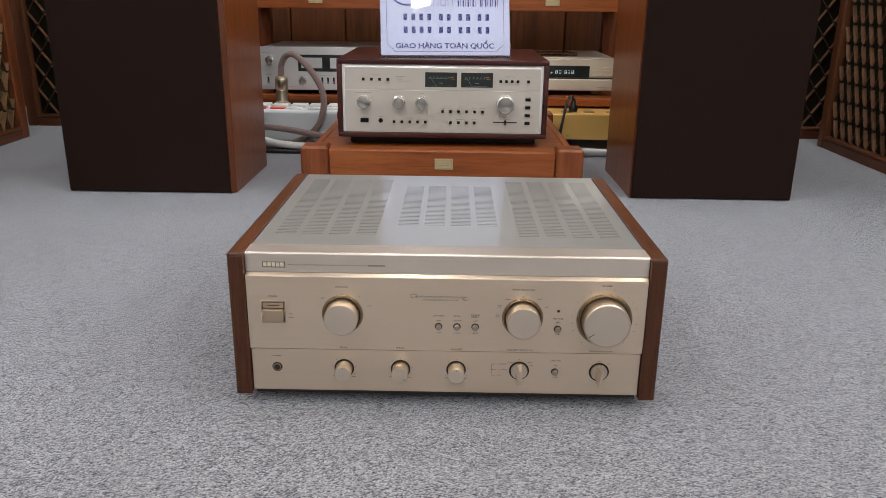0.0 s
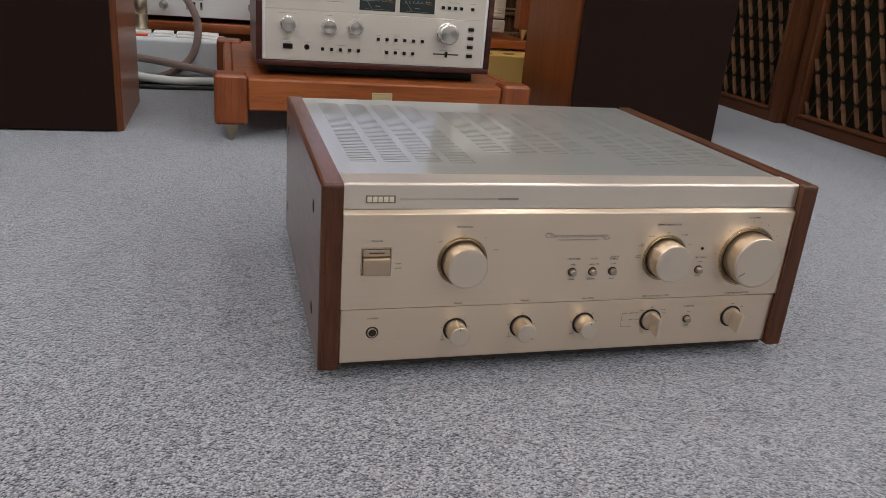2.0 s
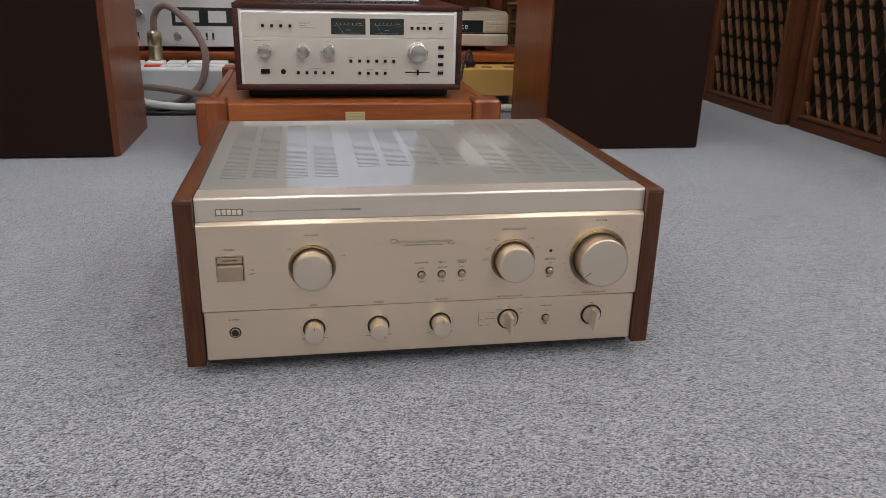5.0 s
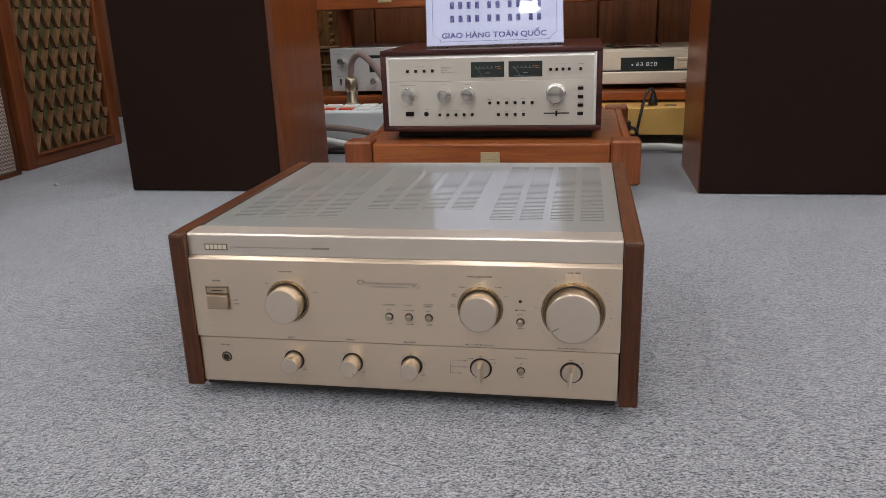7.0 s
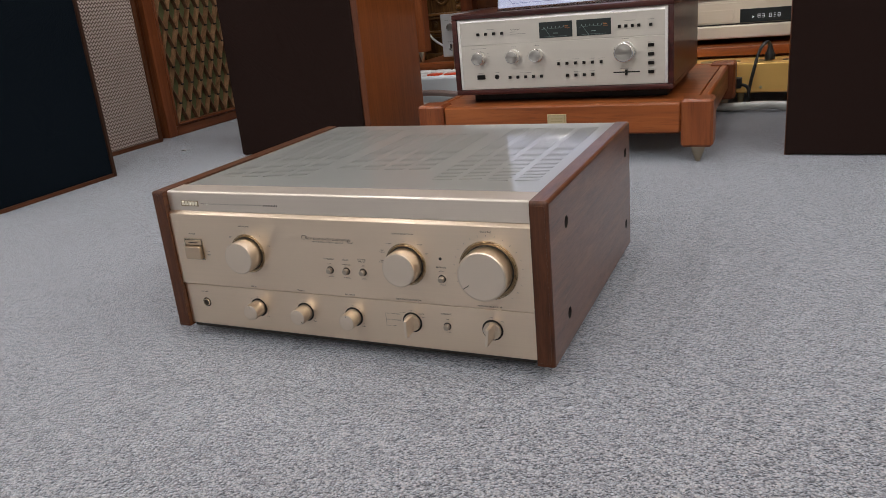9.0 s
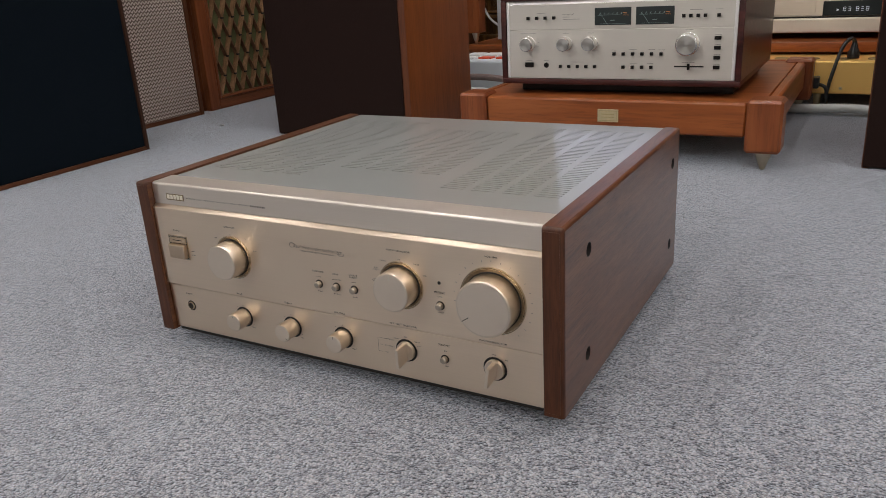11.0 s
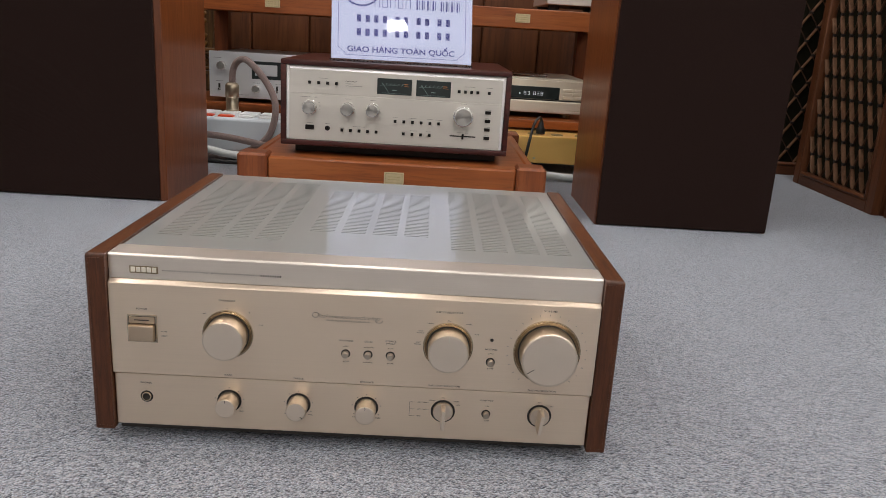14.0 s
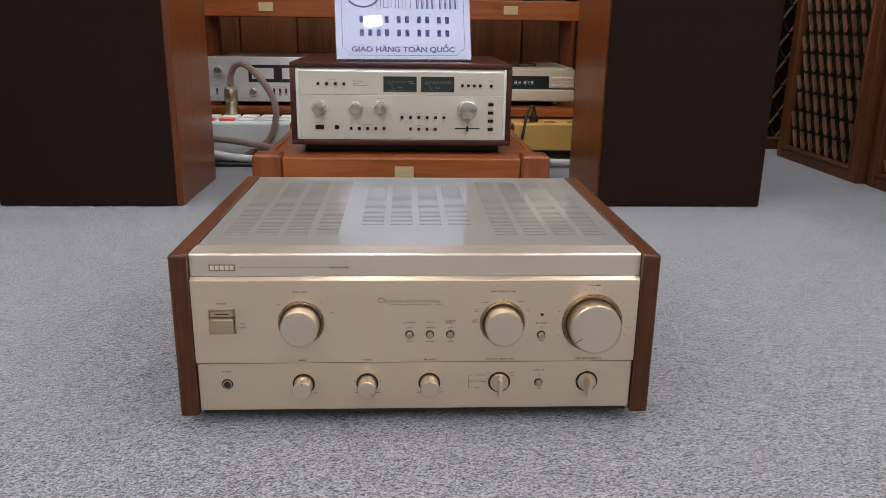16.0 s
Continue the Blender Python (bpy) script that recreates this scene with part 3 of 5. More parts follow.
def amplifier():
    A = thing("stereo_amplifier", (0, AMP_Y, 0), "champagne gold stereo amplifier with walnut side cheeks on the carpet", "amplifier")
    X = 0.2165
    # front: upper panel, top band, lower panel
    def extruded(name, prof, mat, label):
        bm = B()
        ra, rb = [bm.verts.new((-X, y, z)) for y, z in prof], [bm.verts.new((X, y, z)) for y, z in prof]
        for i in range(len(prof)):
            j = (i + 1) % len(prof)
            bm.faces.new((ra[i], ra[j], rb[j], rb[i]))
        bm.faces.new(ra)
        bm.faces.new(list(reversed(rb)))
        return part(name, bm, mat, A, label)

    extruded("front_panel", [(0.0009, 0.0722), (0.0, 0.0728), (0.0, 0.1572), (0.0003, 0.1579), (0.0040, 0.1606), (0.0090, 0.1608), (0.0090, 0.0722)], GOLD, "brushed champagne gold front panel with a sloped top ledge")
    box_part("lower_panel", (-X + 0.0003, X - 0.0003, 0.0022, 0.008, 0.0204, 0.0711), GOLD, A, 0.0008, "brushed champagne gold lower panel", 2)
    box_part("seam", (-X + 0.001, X - 0.001, 0.0050, 0.010, 0.0690, 0.0735), GAP, A)
    arc = [(0.0040 + 0.0026 * (1 - math.sin(radians(u))), 0.1808 + 0.0026 * math.cos(radians(u))) for u in (90, 72, 54, 36, 18, 0)]
    extruded("top_band", [(0.0040, 0.1611)] + arc + [(0.0320, 0.1836), (0.0320, 0.1611)], GOLD_CAP, "champagne gold top band")
    # lid with rows of slots
    lid_top, y_f, y_b = 0.1818, 0.0322, 0.3865
    verts, faces = [], []

    def quad(a, b, c, d):
        n = len(verts)
        verts.extend((a, b, c, d))
        faces.append((n, n + 1, n + 2, n + 3))

    def flat(x0, x1, y0, y1, z=lid_top):
        quad((x0, y0, z), (x1, y0, z), (x1, y1, z), (x0, y1, z))

    def slot(x0, x1, y0, y1, depth=0.0014):
        z0, z1 = lid_top - depth, lid_top
        for (ax, ay), (bx, by) in (((x0, y0), (x1, y0)), ((x1, y0), (x1, y1)), ((x1, y1), (x0, y1)), ((x0, y1), (x0, y0))):
            quad((ax, ay, z1), (bx, by, z1), (bx, by, z0), (ax, ay, z0))

    groups = [(-0.2005, 45), (-0.0605, 33), (0.0830, 45)]
    edges = [-X]
    pitch, gap = 0.0062, 0.0016
    for gx, n in groups:
        step, wide = (0.0313, 0.0240) if n > 40 else (0.0320, 0.0248)
        g0 = 0.0788 if n > 40 else 0.1195
        g1 = g0 + n * pitch
        cols = [(gx + k * step, gx + k * step + wide) for k in range(4)]
        flat(edges[-1], cols[0][0], y_f, y_b)
        for i, (c0, c1) in enumerate(cols):
            flat(c0, c1, y_f, g0)
            for r in range(n):
                s0 = g0 + r * pitch
                slot(c0, c1, s0, s0 + gap)
                flat(c0, c1, s0 + gap, s0 + pitch)
            flat(c0, c1, g1, y_b)
            if i < 3:
                flat(c1, cols[i + 1][0], y_f, y_b)
        edges.append(cols[3][1])
    flat(edges[-1], X, y_f, y_b)
    quad((-X, y_b, lid_top), (X, y_b, lid_top), (X, y_b, 0.02), (-X, y_b, 0.02))
    quad((-X, y_f, lid_top), (X, y_f, lid_top), (X, y_f, lid_top - 0.004), (-X, y_f, lid_top - 0.004))
    me = bpy.data.meshes.new("lid")
    me.from_pydata(verts, [], faces)
    me.materials.append(LID)
    lid = new("lid", me)
    lid.parent = A
    tagged(lid, "glossy grey steel lid with rows of ventilation slots")
    box_part("chassis", (-X + 0.002, X - 0.002, 0.0095, 0.3790, 0.0165, 0.158), INSIDE, A, 0.001)
    box_part("base_lip", (-X + 0.003, X - 0.003, 0.0040, 0.0092, 0.0162, 0.0200), GAP, A, 0.0004, "thin dark lip under the front")
    # cheeks
    for s in (-1, 1):
        a, b = sorted((s * 0.2172, s * 0.2350))
        bm = B()
        box(bm, a, b, -0.0025, 0.3810, 0.0170, 0.1840)
        ed = []
        for e in bm.edges:
            p, q = e.verts[0].co, e.verts[1].co
            outer = abs(p.x) > 0.23 and abs(q.x) > 0.23
            top = p.z > 0.18 and q.z > 0.18
            frontal = p.y < 0 and q.y < 0
            if (outer and (top or frontal)) or (frontal and top) or (outer and abs(p.y - q.y) < 1e-5):
                ed.append(e)
        bmesh.ops.bevel(bm, geom=ed, offset=0.0032, segments=3, profile=0.5, affect="EDGES")
        xo = s * 0.2350
        face = max((f for f in bm.faces if all(abs(v.co.x - xo) < 1e-5 for v in f.verts)), key=lambda f: f.calc_area())
        loop = [v.co.copy() for v in face.verts]
        bmesh.ops.delete(bm, geom=[face], context="FACES_ONLY")
        pts, eds = [Vector((c.y, c.z)) for c in loop], []
        eds += [(k, (k + 1) % len(loop)) for k in range(len(loop))]
        holes = ((0.057, 0.147), (0.057, 0.050), (0.350, 0.149), (0.350, 0.052))
        hr, hn = 0.0064, 20
        for hy, hz in holes:
            n0 = len(pts)
            pts += [Vector((hy + hr * math.cos(2 * math.pi * k / hn), hz + hr * math.sin(2 * math.pi * k / hn))) for k in range(hn)]
            eds += [(n0 + k, n0 + (k + 1) % hn) for k in range(hn)]
        cv, _, cf, *_ = geometry.delaunay_2d_cdt(pts, eds, [], 0, 1e-6)
        made = [bm.verts.new((xo, c.x, c.y)) for c in cv]
        for tri in cf:
            mid = sum((cv[k] for k in tri), Vector((0, 0))) / len(tri)
            if all((mid - Vector(h)).length > hr * 0.97 for h in holes):
                bm.faces.new([made[k] for k in tri])
        bmesh.ops.remove_doubles(bm, verts=bm.verts[:], dist=1e-5)
        ch = part("side_cheek", bm, WALNUT_Y, A, "walnut veneered side cheek with screw holes", True)
        ch.data.materials.append(WALNUT)
        for poly in ch.data.polygons:
            if poly.center.y < 0.0005:
                poly.material_index = 1
        e0, e1 = sorted((s * 0.2174, s * 0.2318))
        box_part("edging", (e0, e1, -0.0029, -0.0023, 0.0202, 0.1802), WALNUT, ch, 0.0002, "walnut edging with upright grain", 1)
        for hy, hz in holes:
            k = B()
            mm = Matrix.Translation((xo, hy, hz)) @ Matrix.Rotation(radians(s * 90), 4, "Y")
            lathe(k, [(hr, -0.00005), (hr, -0.0075), (0.0030, -0.0076)], mm, hn)
            part("screw_hole", k, GAP, ch, "", True)
            k = B()
            lathe(k, [(0.0045, -0.0074), (0.0040, -0.0055), (0, -0.0050)], mm, 16)
            part("screw_head", k, GAP, ch, "", True)
    for fx in (-0.175, 0.175):
        for fy in (0.065, 0.335):
            k = B()
            lathe(k, [(0, 0.0), (0.018, 0.0), (0.021, 0.003), (0.022, 0.0205), (0, 0.0205)], Matrix.Translation((fx, fy, 0)), 28)
            part("foot", k, RUBBER, A, "round black rubber foot", True)
    # knobs
    knob(A, -0.1128, 0.1148, 0.0222, 0.0183, 0.0185, 0.0)
    knob(A, 0.0832, 0.1140, 0.0222, 0.0183, 0.0185, 0.0)
    knob(A, 0.1720, 0.1132, 0.0300, 0.0252, 0.0196, 236.0)
    for x, mk in ((-0.113, 0.001), (-0.050, 135.0), (0.012, 0.001)):
        knob(A, x, 0.0487, 0.0110, 0.0092, 0.0168, mk, 0.0022, "small champagne gold turned knob", False)
    pointer_knob(A, 0.0823, 0.0490, 0.0112, 0.0092, 0.0178, 0.0, 0.0022)
    pointer_knob(A, 0.1712, 0.0490, 0.0112, 0.0092, 0.0178, -8.0, 0.0022)
    for x, z, y in ((-0.008, 0.102, 0), (0.012, 0.102, 0), (0.032, 0.102, 0), (0.1220, 0.1010, 0), (0.1220, 0.0482, 0.0022)):
        push_button(A, x, z, y)
    k = B()
    lathe(k, [(0, 0.0006), (0.0011, 0.0006), (0.0015, 0.0004), (0.0016, 0)], front_at(0.122, 0, 0.1222), 20)
    part("indicator_lamp", k, GAP, A, "tiny dark indicator lamp", True)
    # headphone socket
    k = B()
    lathe(k, [(0.0032, 0.0004), (0.0034, 0.0014), (0.0043, 0.0014), (0.0046, 0.0005)], front_at(-0.188, 0.0022, 0.0490), 32)
    part("headphone_socket", k, RING, A, "brass-ringed headphone socket", True)
    k = B()
    lathe(k, [(0, 0.0003), (0.0056, 0.0003), (0.0057, 0)], front_at(-0.188, 0.0022, 0.0490), 24)
    part("socket_hole", k, GAP, A)
    # power switch
    sw = B()
    for d in ((-0.2012, -0.1750, -0.0006, 0.003, 0.1276, 0.1290), (-0.2012, -0.1750, -0.0006, 0.003, 0.1034, 0.1045), (-0.2012, -0.2000, -0.0006, 0.003, 0.1045, 0.1276), (-0.1762, -0.1750, -0.0006, 0.003, 0.1045, 0.1276)):
        box(sw, *d)
    switch = part("power_switch", sw, RING, A, "square power switch in a thin frame")
    box_part("recess", (-0.2000, -0.1762, -0.0003, 0.002, 0.1045, 0.1276), GAP, switch)
    box_part("key", (-0.1994, -0.1768, -0.0052, 0.001, 0.1050, 0.1205), SWITCH, switch, 0.0014, "champagne gold rocker key")
    box_part("plate", (-0.1994, -0.1768, -0.0014, 0.001, 0.1212, 0.1270), SWITCH, switch, 0.0004)
    box_part("slit", (-0.1945, -0.1815, -0.0018, -0.0008, 0.1240, 0.1247), GAP, switch)
    # maker's name as a plain plate with bars; model designation as bars
    nb = B()
    for i in range(5):
        x0 = -0.1972 + i * 0.0046
        box(nb, x0, x0 + 0.0037, 0.0033, 0.0042, 0.1672, 0.1718, 0.0003, 1)
    part("name_plate", nb, INK_LIGHT, A, "raised pale name plate")
    box_part("name_frame", (-0.1984, -0.1736, 0.0037, 0.0045, 0.1662, 0.1728), NAME_BACK, A)
    bars([(-0.1982, -0.1738, 0.1664, 0.1666), (-0.1982, -0.1738, 0.1724, 0.1726), (-0.1982, -0.1980, 0.1664, 0.1726), (-0.1740, -0.1738, 0.1664, 0.1726)], 0.0037, RING, A)
    bars([(-0.0845 + i * 0.0021, -0.0845 + i * 0.0021 + 0.0011, 0.1688, 0.1706) for i in range(9)], 0.0037, INK, A)
    f = 0.0037

    def txt(s, x, z, h, w=0.0, y=-0.0003, shear=0.0, mat=INK, weight=0.00001):
        lettering(s, Matrix.Translation((x, y, z)) @ Matrix.Rotation(radians(90), 4, "X"), h, mat, A, shear, width=w, weight=weight)

    txt("PRECISION AUDIO COMPONENT / INTEGRATED STEREO AMPLIFIER", -0.1290, 0.1696, 0.0013, 0.082, f, weight=-0.00002)
    txt("Real time audio technology", -0.0065, 0.1368, 0.0033, 0.057, shear=0.5, weight=-0.00006)
    bm = B()
    quad_strip(bm, [(-0.0350 + 0.0034 * math.cos(radians(a)), 0.1374 + 0.0022 * math.sin(radians(a))) for a in range(40, 300, 20)], 0.00034, -0.0003)
    quad_strip(bm, [(-0.0350 + 0.0026 * math.cos(radians(a)), 0.1389 + 0.0009 * math.sin(radians(a))) for a in range(0, 181, 20)], 0.00028, -0.0003)
    quad_strip(bm, [(0.0208 + 0.0030 * math.cos(radians(a)), 0.1346 + 0.0017 * math.sin(radians(a))) for a in range(20, -200, -20)], 0.00032, -0.0003)
    part("script_swash", bm, INK, A)
    txt("NEW SUPER OPTICAL CLASS-A", -0.0065, 0.1330, 0.0014, 0.038, weight=0.0)
    for s, x, z, w in (("POWER", -0.188, 0.1345, 0.0095), ("SPEAKERS", -0.113, 0.1462, 0.014), ("INPUT SELECTOR", 0.083, 0.1462, 0.024), ("VOLUME", 0.172, 0.1523, 0.012), ("LOUDNESS", -0.008, 0.1145, 0.0125), ("CD-IN", 0.012, 0.1145, 0.007), ("SOURCE", 0.032, 0.1160, 0.0095), ("DIRECT", 0.032, 0.1138, 0.0085), ("MUTING", 0.122, 0.1132, 0.0105), ("BASS", -0.113, 0.0752, 0.007), ("TREBLE", -0.050, 0.0752, 0.0095), ("BALANCE", 0.012, 0.0752, 0.0120), ("REC OUT SELECTOR", 0.082, 0.0752, 0.0285), ("PHONO SELECTOR", 0.171, 0.0752, 0.0260)):
        txt(s, x, z, 0.00155, w)
    for s, x, z, w in (("PHONES", -0.188, 0.0625, 0.0100), ("SUBSONIC", 0.122, 0.0618, 0.0120)):
        txt(s, x, z, 0.0015, w, 0.0019)
    for x in (-0.008, 0.032, 0.122):
        txt("ON", x + 0.0008, 0.1092, 0.0011, 0.003)
        txt("OFF", x + 0.0012, 0.0945, 0.0011, 0.0038)
    txt("BALANCED", 0.0135, 0.1092, 0.0011, 0.008)
    txt("NORMAL", 0.0130, 0.0945, 0.0011, 0.0065)
    txt("ON", -0.1685, 0.1140, 0.0012, 0.0032)
    txt("OFF", -0.1682, 0.1098, 0.0012, 0.0042)
    txt("ON", 0.1228, 0.0562, 0.0011, 0.003, 0.0019)
    txt("OFF", 0.1232, 0.0412, 0.0011, 0.0038, 0.0019)
    txt("PHONO", 0.0662, 0.1352, 0.0011, 0.0062)
    txt("CD", 0.083, 0.1382, 0.0011, 0.003)
    txt("TUNER", 0.1006, 0.1360, 0.0011, 0.006)
    txt("AUX", 0.1080, 0.1268, 0.0011, 0.0038)
    txt("DAT", 0.0583, 0.1277, 0.0011, 0.004)
    txt("TAPE-1", 0.0578, 0.1258, 0.0011, 0.006)
    txt("DAT", 0.0565, 0.1167, 0.0011, 0.004)
    txt("TAPE-2", 0.0560, 0.1148, 0.0011, 0.006)
    txt("OFF", -0.1336, 0.1332, 0.0011, 0.0038)
    txt("A", -0.1130, 0.1388, 0.0012)
    txt("B", -0.0935, 0.1362, 0.0012)
    txt("A+B", -0.0835, 0.1250, 0.0011, 0.0042)
    txt("PHONO", 0.0722, 0.0592, 0.0010, 0.0055, 0.0019)
    txt("CD", 0.082, 0.0622, 0.0010, 0.003, 0.0019)
    txt("TUNER", 0.0940, 0.0592, 0.0010, 0.0055, 0.0019)
    txt("AUX", 0.0958, 0.0556, 0.0010, 0.0035, 0.0019)
    txt("MM", 0.1705, 0.0622, 0.0010, 0.003, 0.0019)
    txt("MC", 0.1820, 0.0590, 0.0010, 0.003, 0.0019)
    txt("LEFT", 0.0015, 0.0385, 0.0011, 0.0040, 0.0019)
    txt("RIGHT", 0.0232, 0.0385, 0.0011, 0.0048, 0.0019)
    for x in (-0.113, -0.050):
        txt("MIN", x - 0.0108, 0.0385, 0.0011, 0.0036, 0.0019)
        txt("MAX", x + 0.0108, 0.0385, 0.0011, 0.0040, 0.0019)
    bars([(-0.0102, -0.0092, 0.1087, 0.1093), (0.0298, 0.0308, 0.1087, 0.1093), (0.1198, 0.1208, 0.1087, 0.1093), (0.0080, 0.0090, 0.1087, 0.1093), (-0.0102, -0.0093, 0.0941, 0.0949), (0.0298, 0.0307, 0.0941, 0.0949), (0.1198, 0.1207, 0.0941, 0.0949), (0.0082, 0.0091, 0.0941, 0.0949), (-0.1716, -0.1706, 0.1137, 0.1143), (-0.1716, -0.1707, 0.1094, 0.1102)], -0.0003, INK, A)
    # bracket beside the recording selector
    bm = B()
    quad_strip(bm, [(0.0560, 0.0568), (0.0515, 0.0568), (0.0515, 0.0428), (0.0560, 0.0428)], 0.00028, 0.0019)
    quad_strip(bm, [(0.0515, 0.0498), (0.0560, 0.0498)], 0.00028, 0.0019)
    part("bracket_print", bm, INK, A)
    for s, z in (("DAT/TAPE-1", 0.0568), ("DAT/TAPE-2", 0.0498), ("COPY", 0.0428)):
        txt(s, 0.0640 if s != "COPY" else 0.0605, z, 0.0010, 0.0100 if s != "COPY" else 0.0045, 0.0019)
    # ticks round the dials
    bm = B()
    for i in range(21):
        a = radians(-140 + 14 * i)
        s, c = math.sin(a), math.cos(a)
        p0, p1 = 0.0350, 0.0361
        quad_strip(bm, [(0.172 + s * p0, 0.1132 + c * p0), (0.172 + s * p1, 0.1132 + c * p1)], 0.0004, -0.0003)
    part("dial_scale", bm, INK_SOFT, A)
    for cx in (-0.113, -0.050, 0.012):
        bm = B()
        for i in range(7):
            a = radians(-120 + 40 * i)
            s, c = math.sin(a), math.cos(a)
            quad_strip(bm, [(cx + s * 0.0128, 0.0485 + c * 0.0128), (cx + s * 0.0134, 0.0485 + c * 0.0134)], 0.0005, 0.0019)
        part("dial_scale", bm, INK_SOFT, A)
    return A


amplifier()


# ---- the low stand and the amplifier on it ----
def cone_foot(parent, x, y, h):
    k = B()
    lathe(k, [(0.003, 0.0), (0.0042, 0.0008), (0.0145, h - 0.004), (0.0150, h + 0.002), (0, h + 0.002)], Matrix.Translation((x, y, 0)), 24)
    part("cone_foot", k, STEEL_CONE, parent, "satin metal cone foot", True)


def badge(parent, x, y, z, w=0.040, h=0.0135):
    b = box_part("badge", (x - w / 2, x + w / 2, y - 0.0018, y + 0.001, z - h / 2, z + h / 2), BRASS, parent, 0.0006, "small brass badge")
    k = B()
    e = y - 0.0021
    hw, hh = w * 0.42, h * 0.38
    quad_strip(k, [(x - hw, z - hh), (x - hw, z + hh), (x + hw, z + hh), (x + hw, z - hh), (x - hw, z - hh)], 0.0007, e)
    for dz in (-0.30, 0.30):
        quad_strip(k, [(x - hw * 0.7, z + hh * dz), (x + hw * 0.7, z + hh * dz)], 0.0010, e)
    part("relief", k, BRASS_DARK, b)


def low_stand():
    S = thing("amplifier_stand", (0, 0, 0), "low cherry wood stand with brass badge on metal cones", "stand")
    x0, x1, yf, yb = -0.330, 0.293, 1.688, 2.305
    for px in (x0, x1 - 0.060):
        for py in (yf, yb - 0.060):
            bm = B()
            box(bm, px, px + 0.060, py, py + 0.060, 0.034, 0.1270, 0.0050, 1)
            part("post", bm, CHERRY_Z, S, "square cherry post with chamfered top")
            cone_foot(S, px + 0.030, py + 0.030, 0.034)
    for name, d, mt in (("front_rail", (x0 + 0.0602, x1 - 0.0602, yf + 0.006, yf + 0.030, 0.0600, 0.1215), CHERRY_X), ("rear_rail", (x0 + 0.0602, x1 - 0.0602, yb - 0.030, yb - 0.006, 0.0600, 0.1215), CHERRY_X), ("side_rail", (x0 + 0.016, x0 + 0.036, yf + 0.0602, yb - 0.0602, 0.0600, 0.1215), CHERRY_Y), ("side_rail", (x1 - 0.036, x1 - 0.016, yf + 0.0602, yb - 0.0602, 0.0600, 0.1215), CHERRY_Y)):
        box_part(name, d, mt, S, 0.0045, "", 1)
    box_part("top_board", (x0 + 0.0362, x1 - 0.0362, yf + 0.0302, yb - 0.0302, 0.0950, 0.1205), CHERRY_X, S, 0.001)
    badge(S, -0.0145, yf + 0.006, 0.0910, 0.040, 0.0240)


low_stand()


def small_knob(parent, x, z, r, length, y, mat=CHROME):
    m = front_at(x, y, z)
    k = B()
    prof = [(r * 1.0, 0.0), (r * 1.02, 0.003)]
    prof += [(r * 0.98, 0.0035), (r * 0.98, length - 0.0015), (r * 0.92, length - 0.0003), (r * 0.85, length)]
    lathe(k, prof, m, 36)
    kn = part("knob", k, mat, parent, "silver turned knob", True)
    k = B()
    lathe(k, [(r * 0.85, length), (r * 0.4, length + 0.0001), (0, length + 0.0002)], m, 36)
    part("face", k, SPUN, kn, "spun metal face", True)


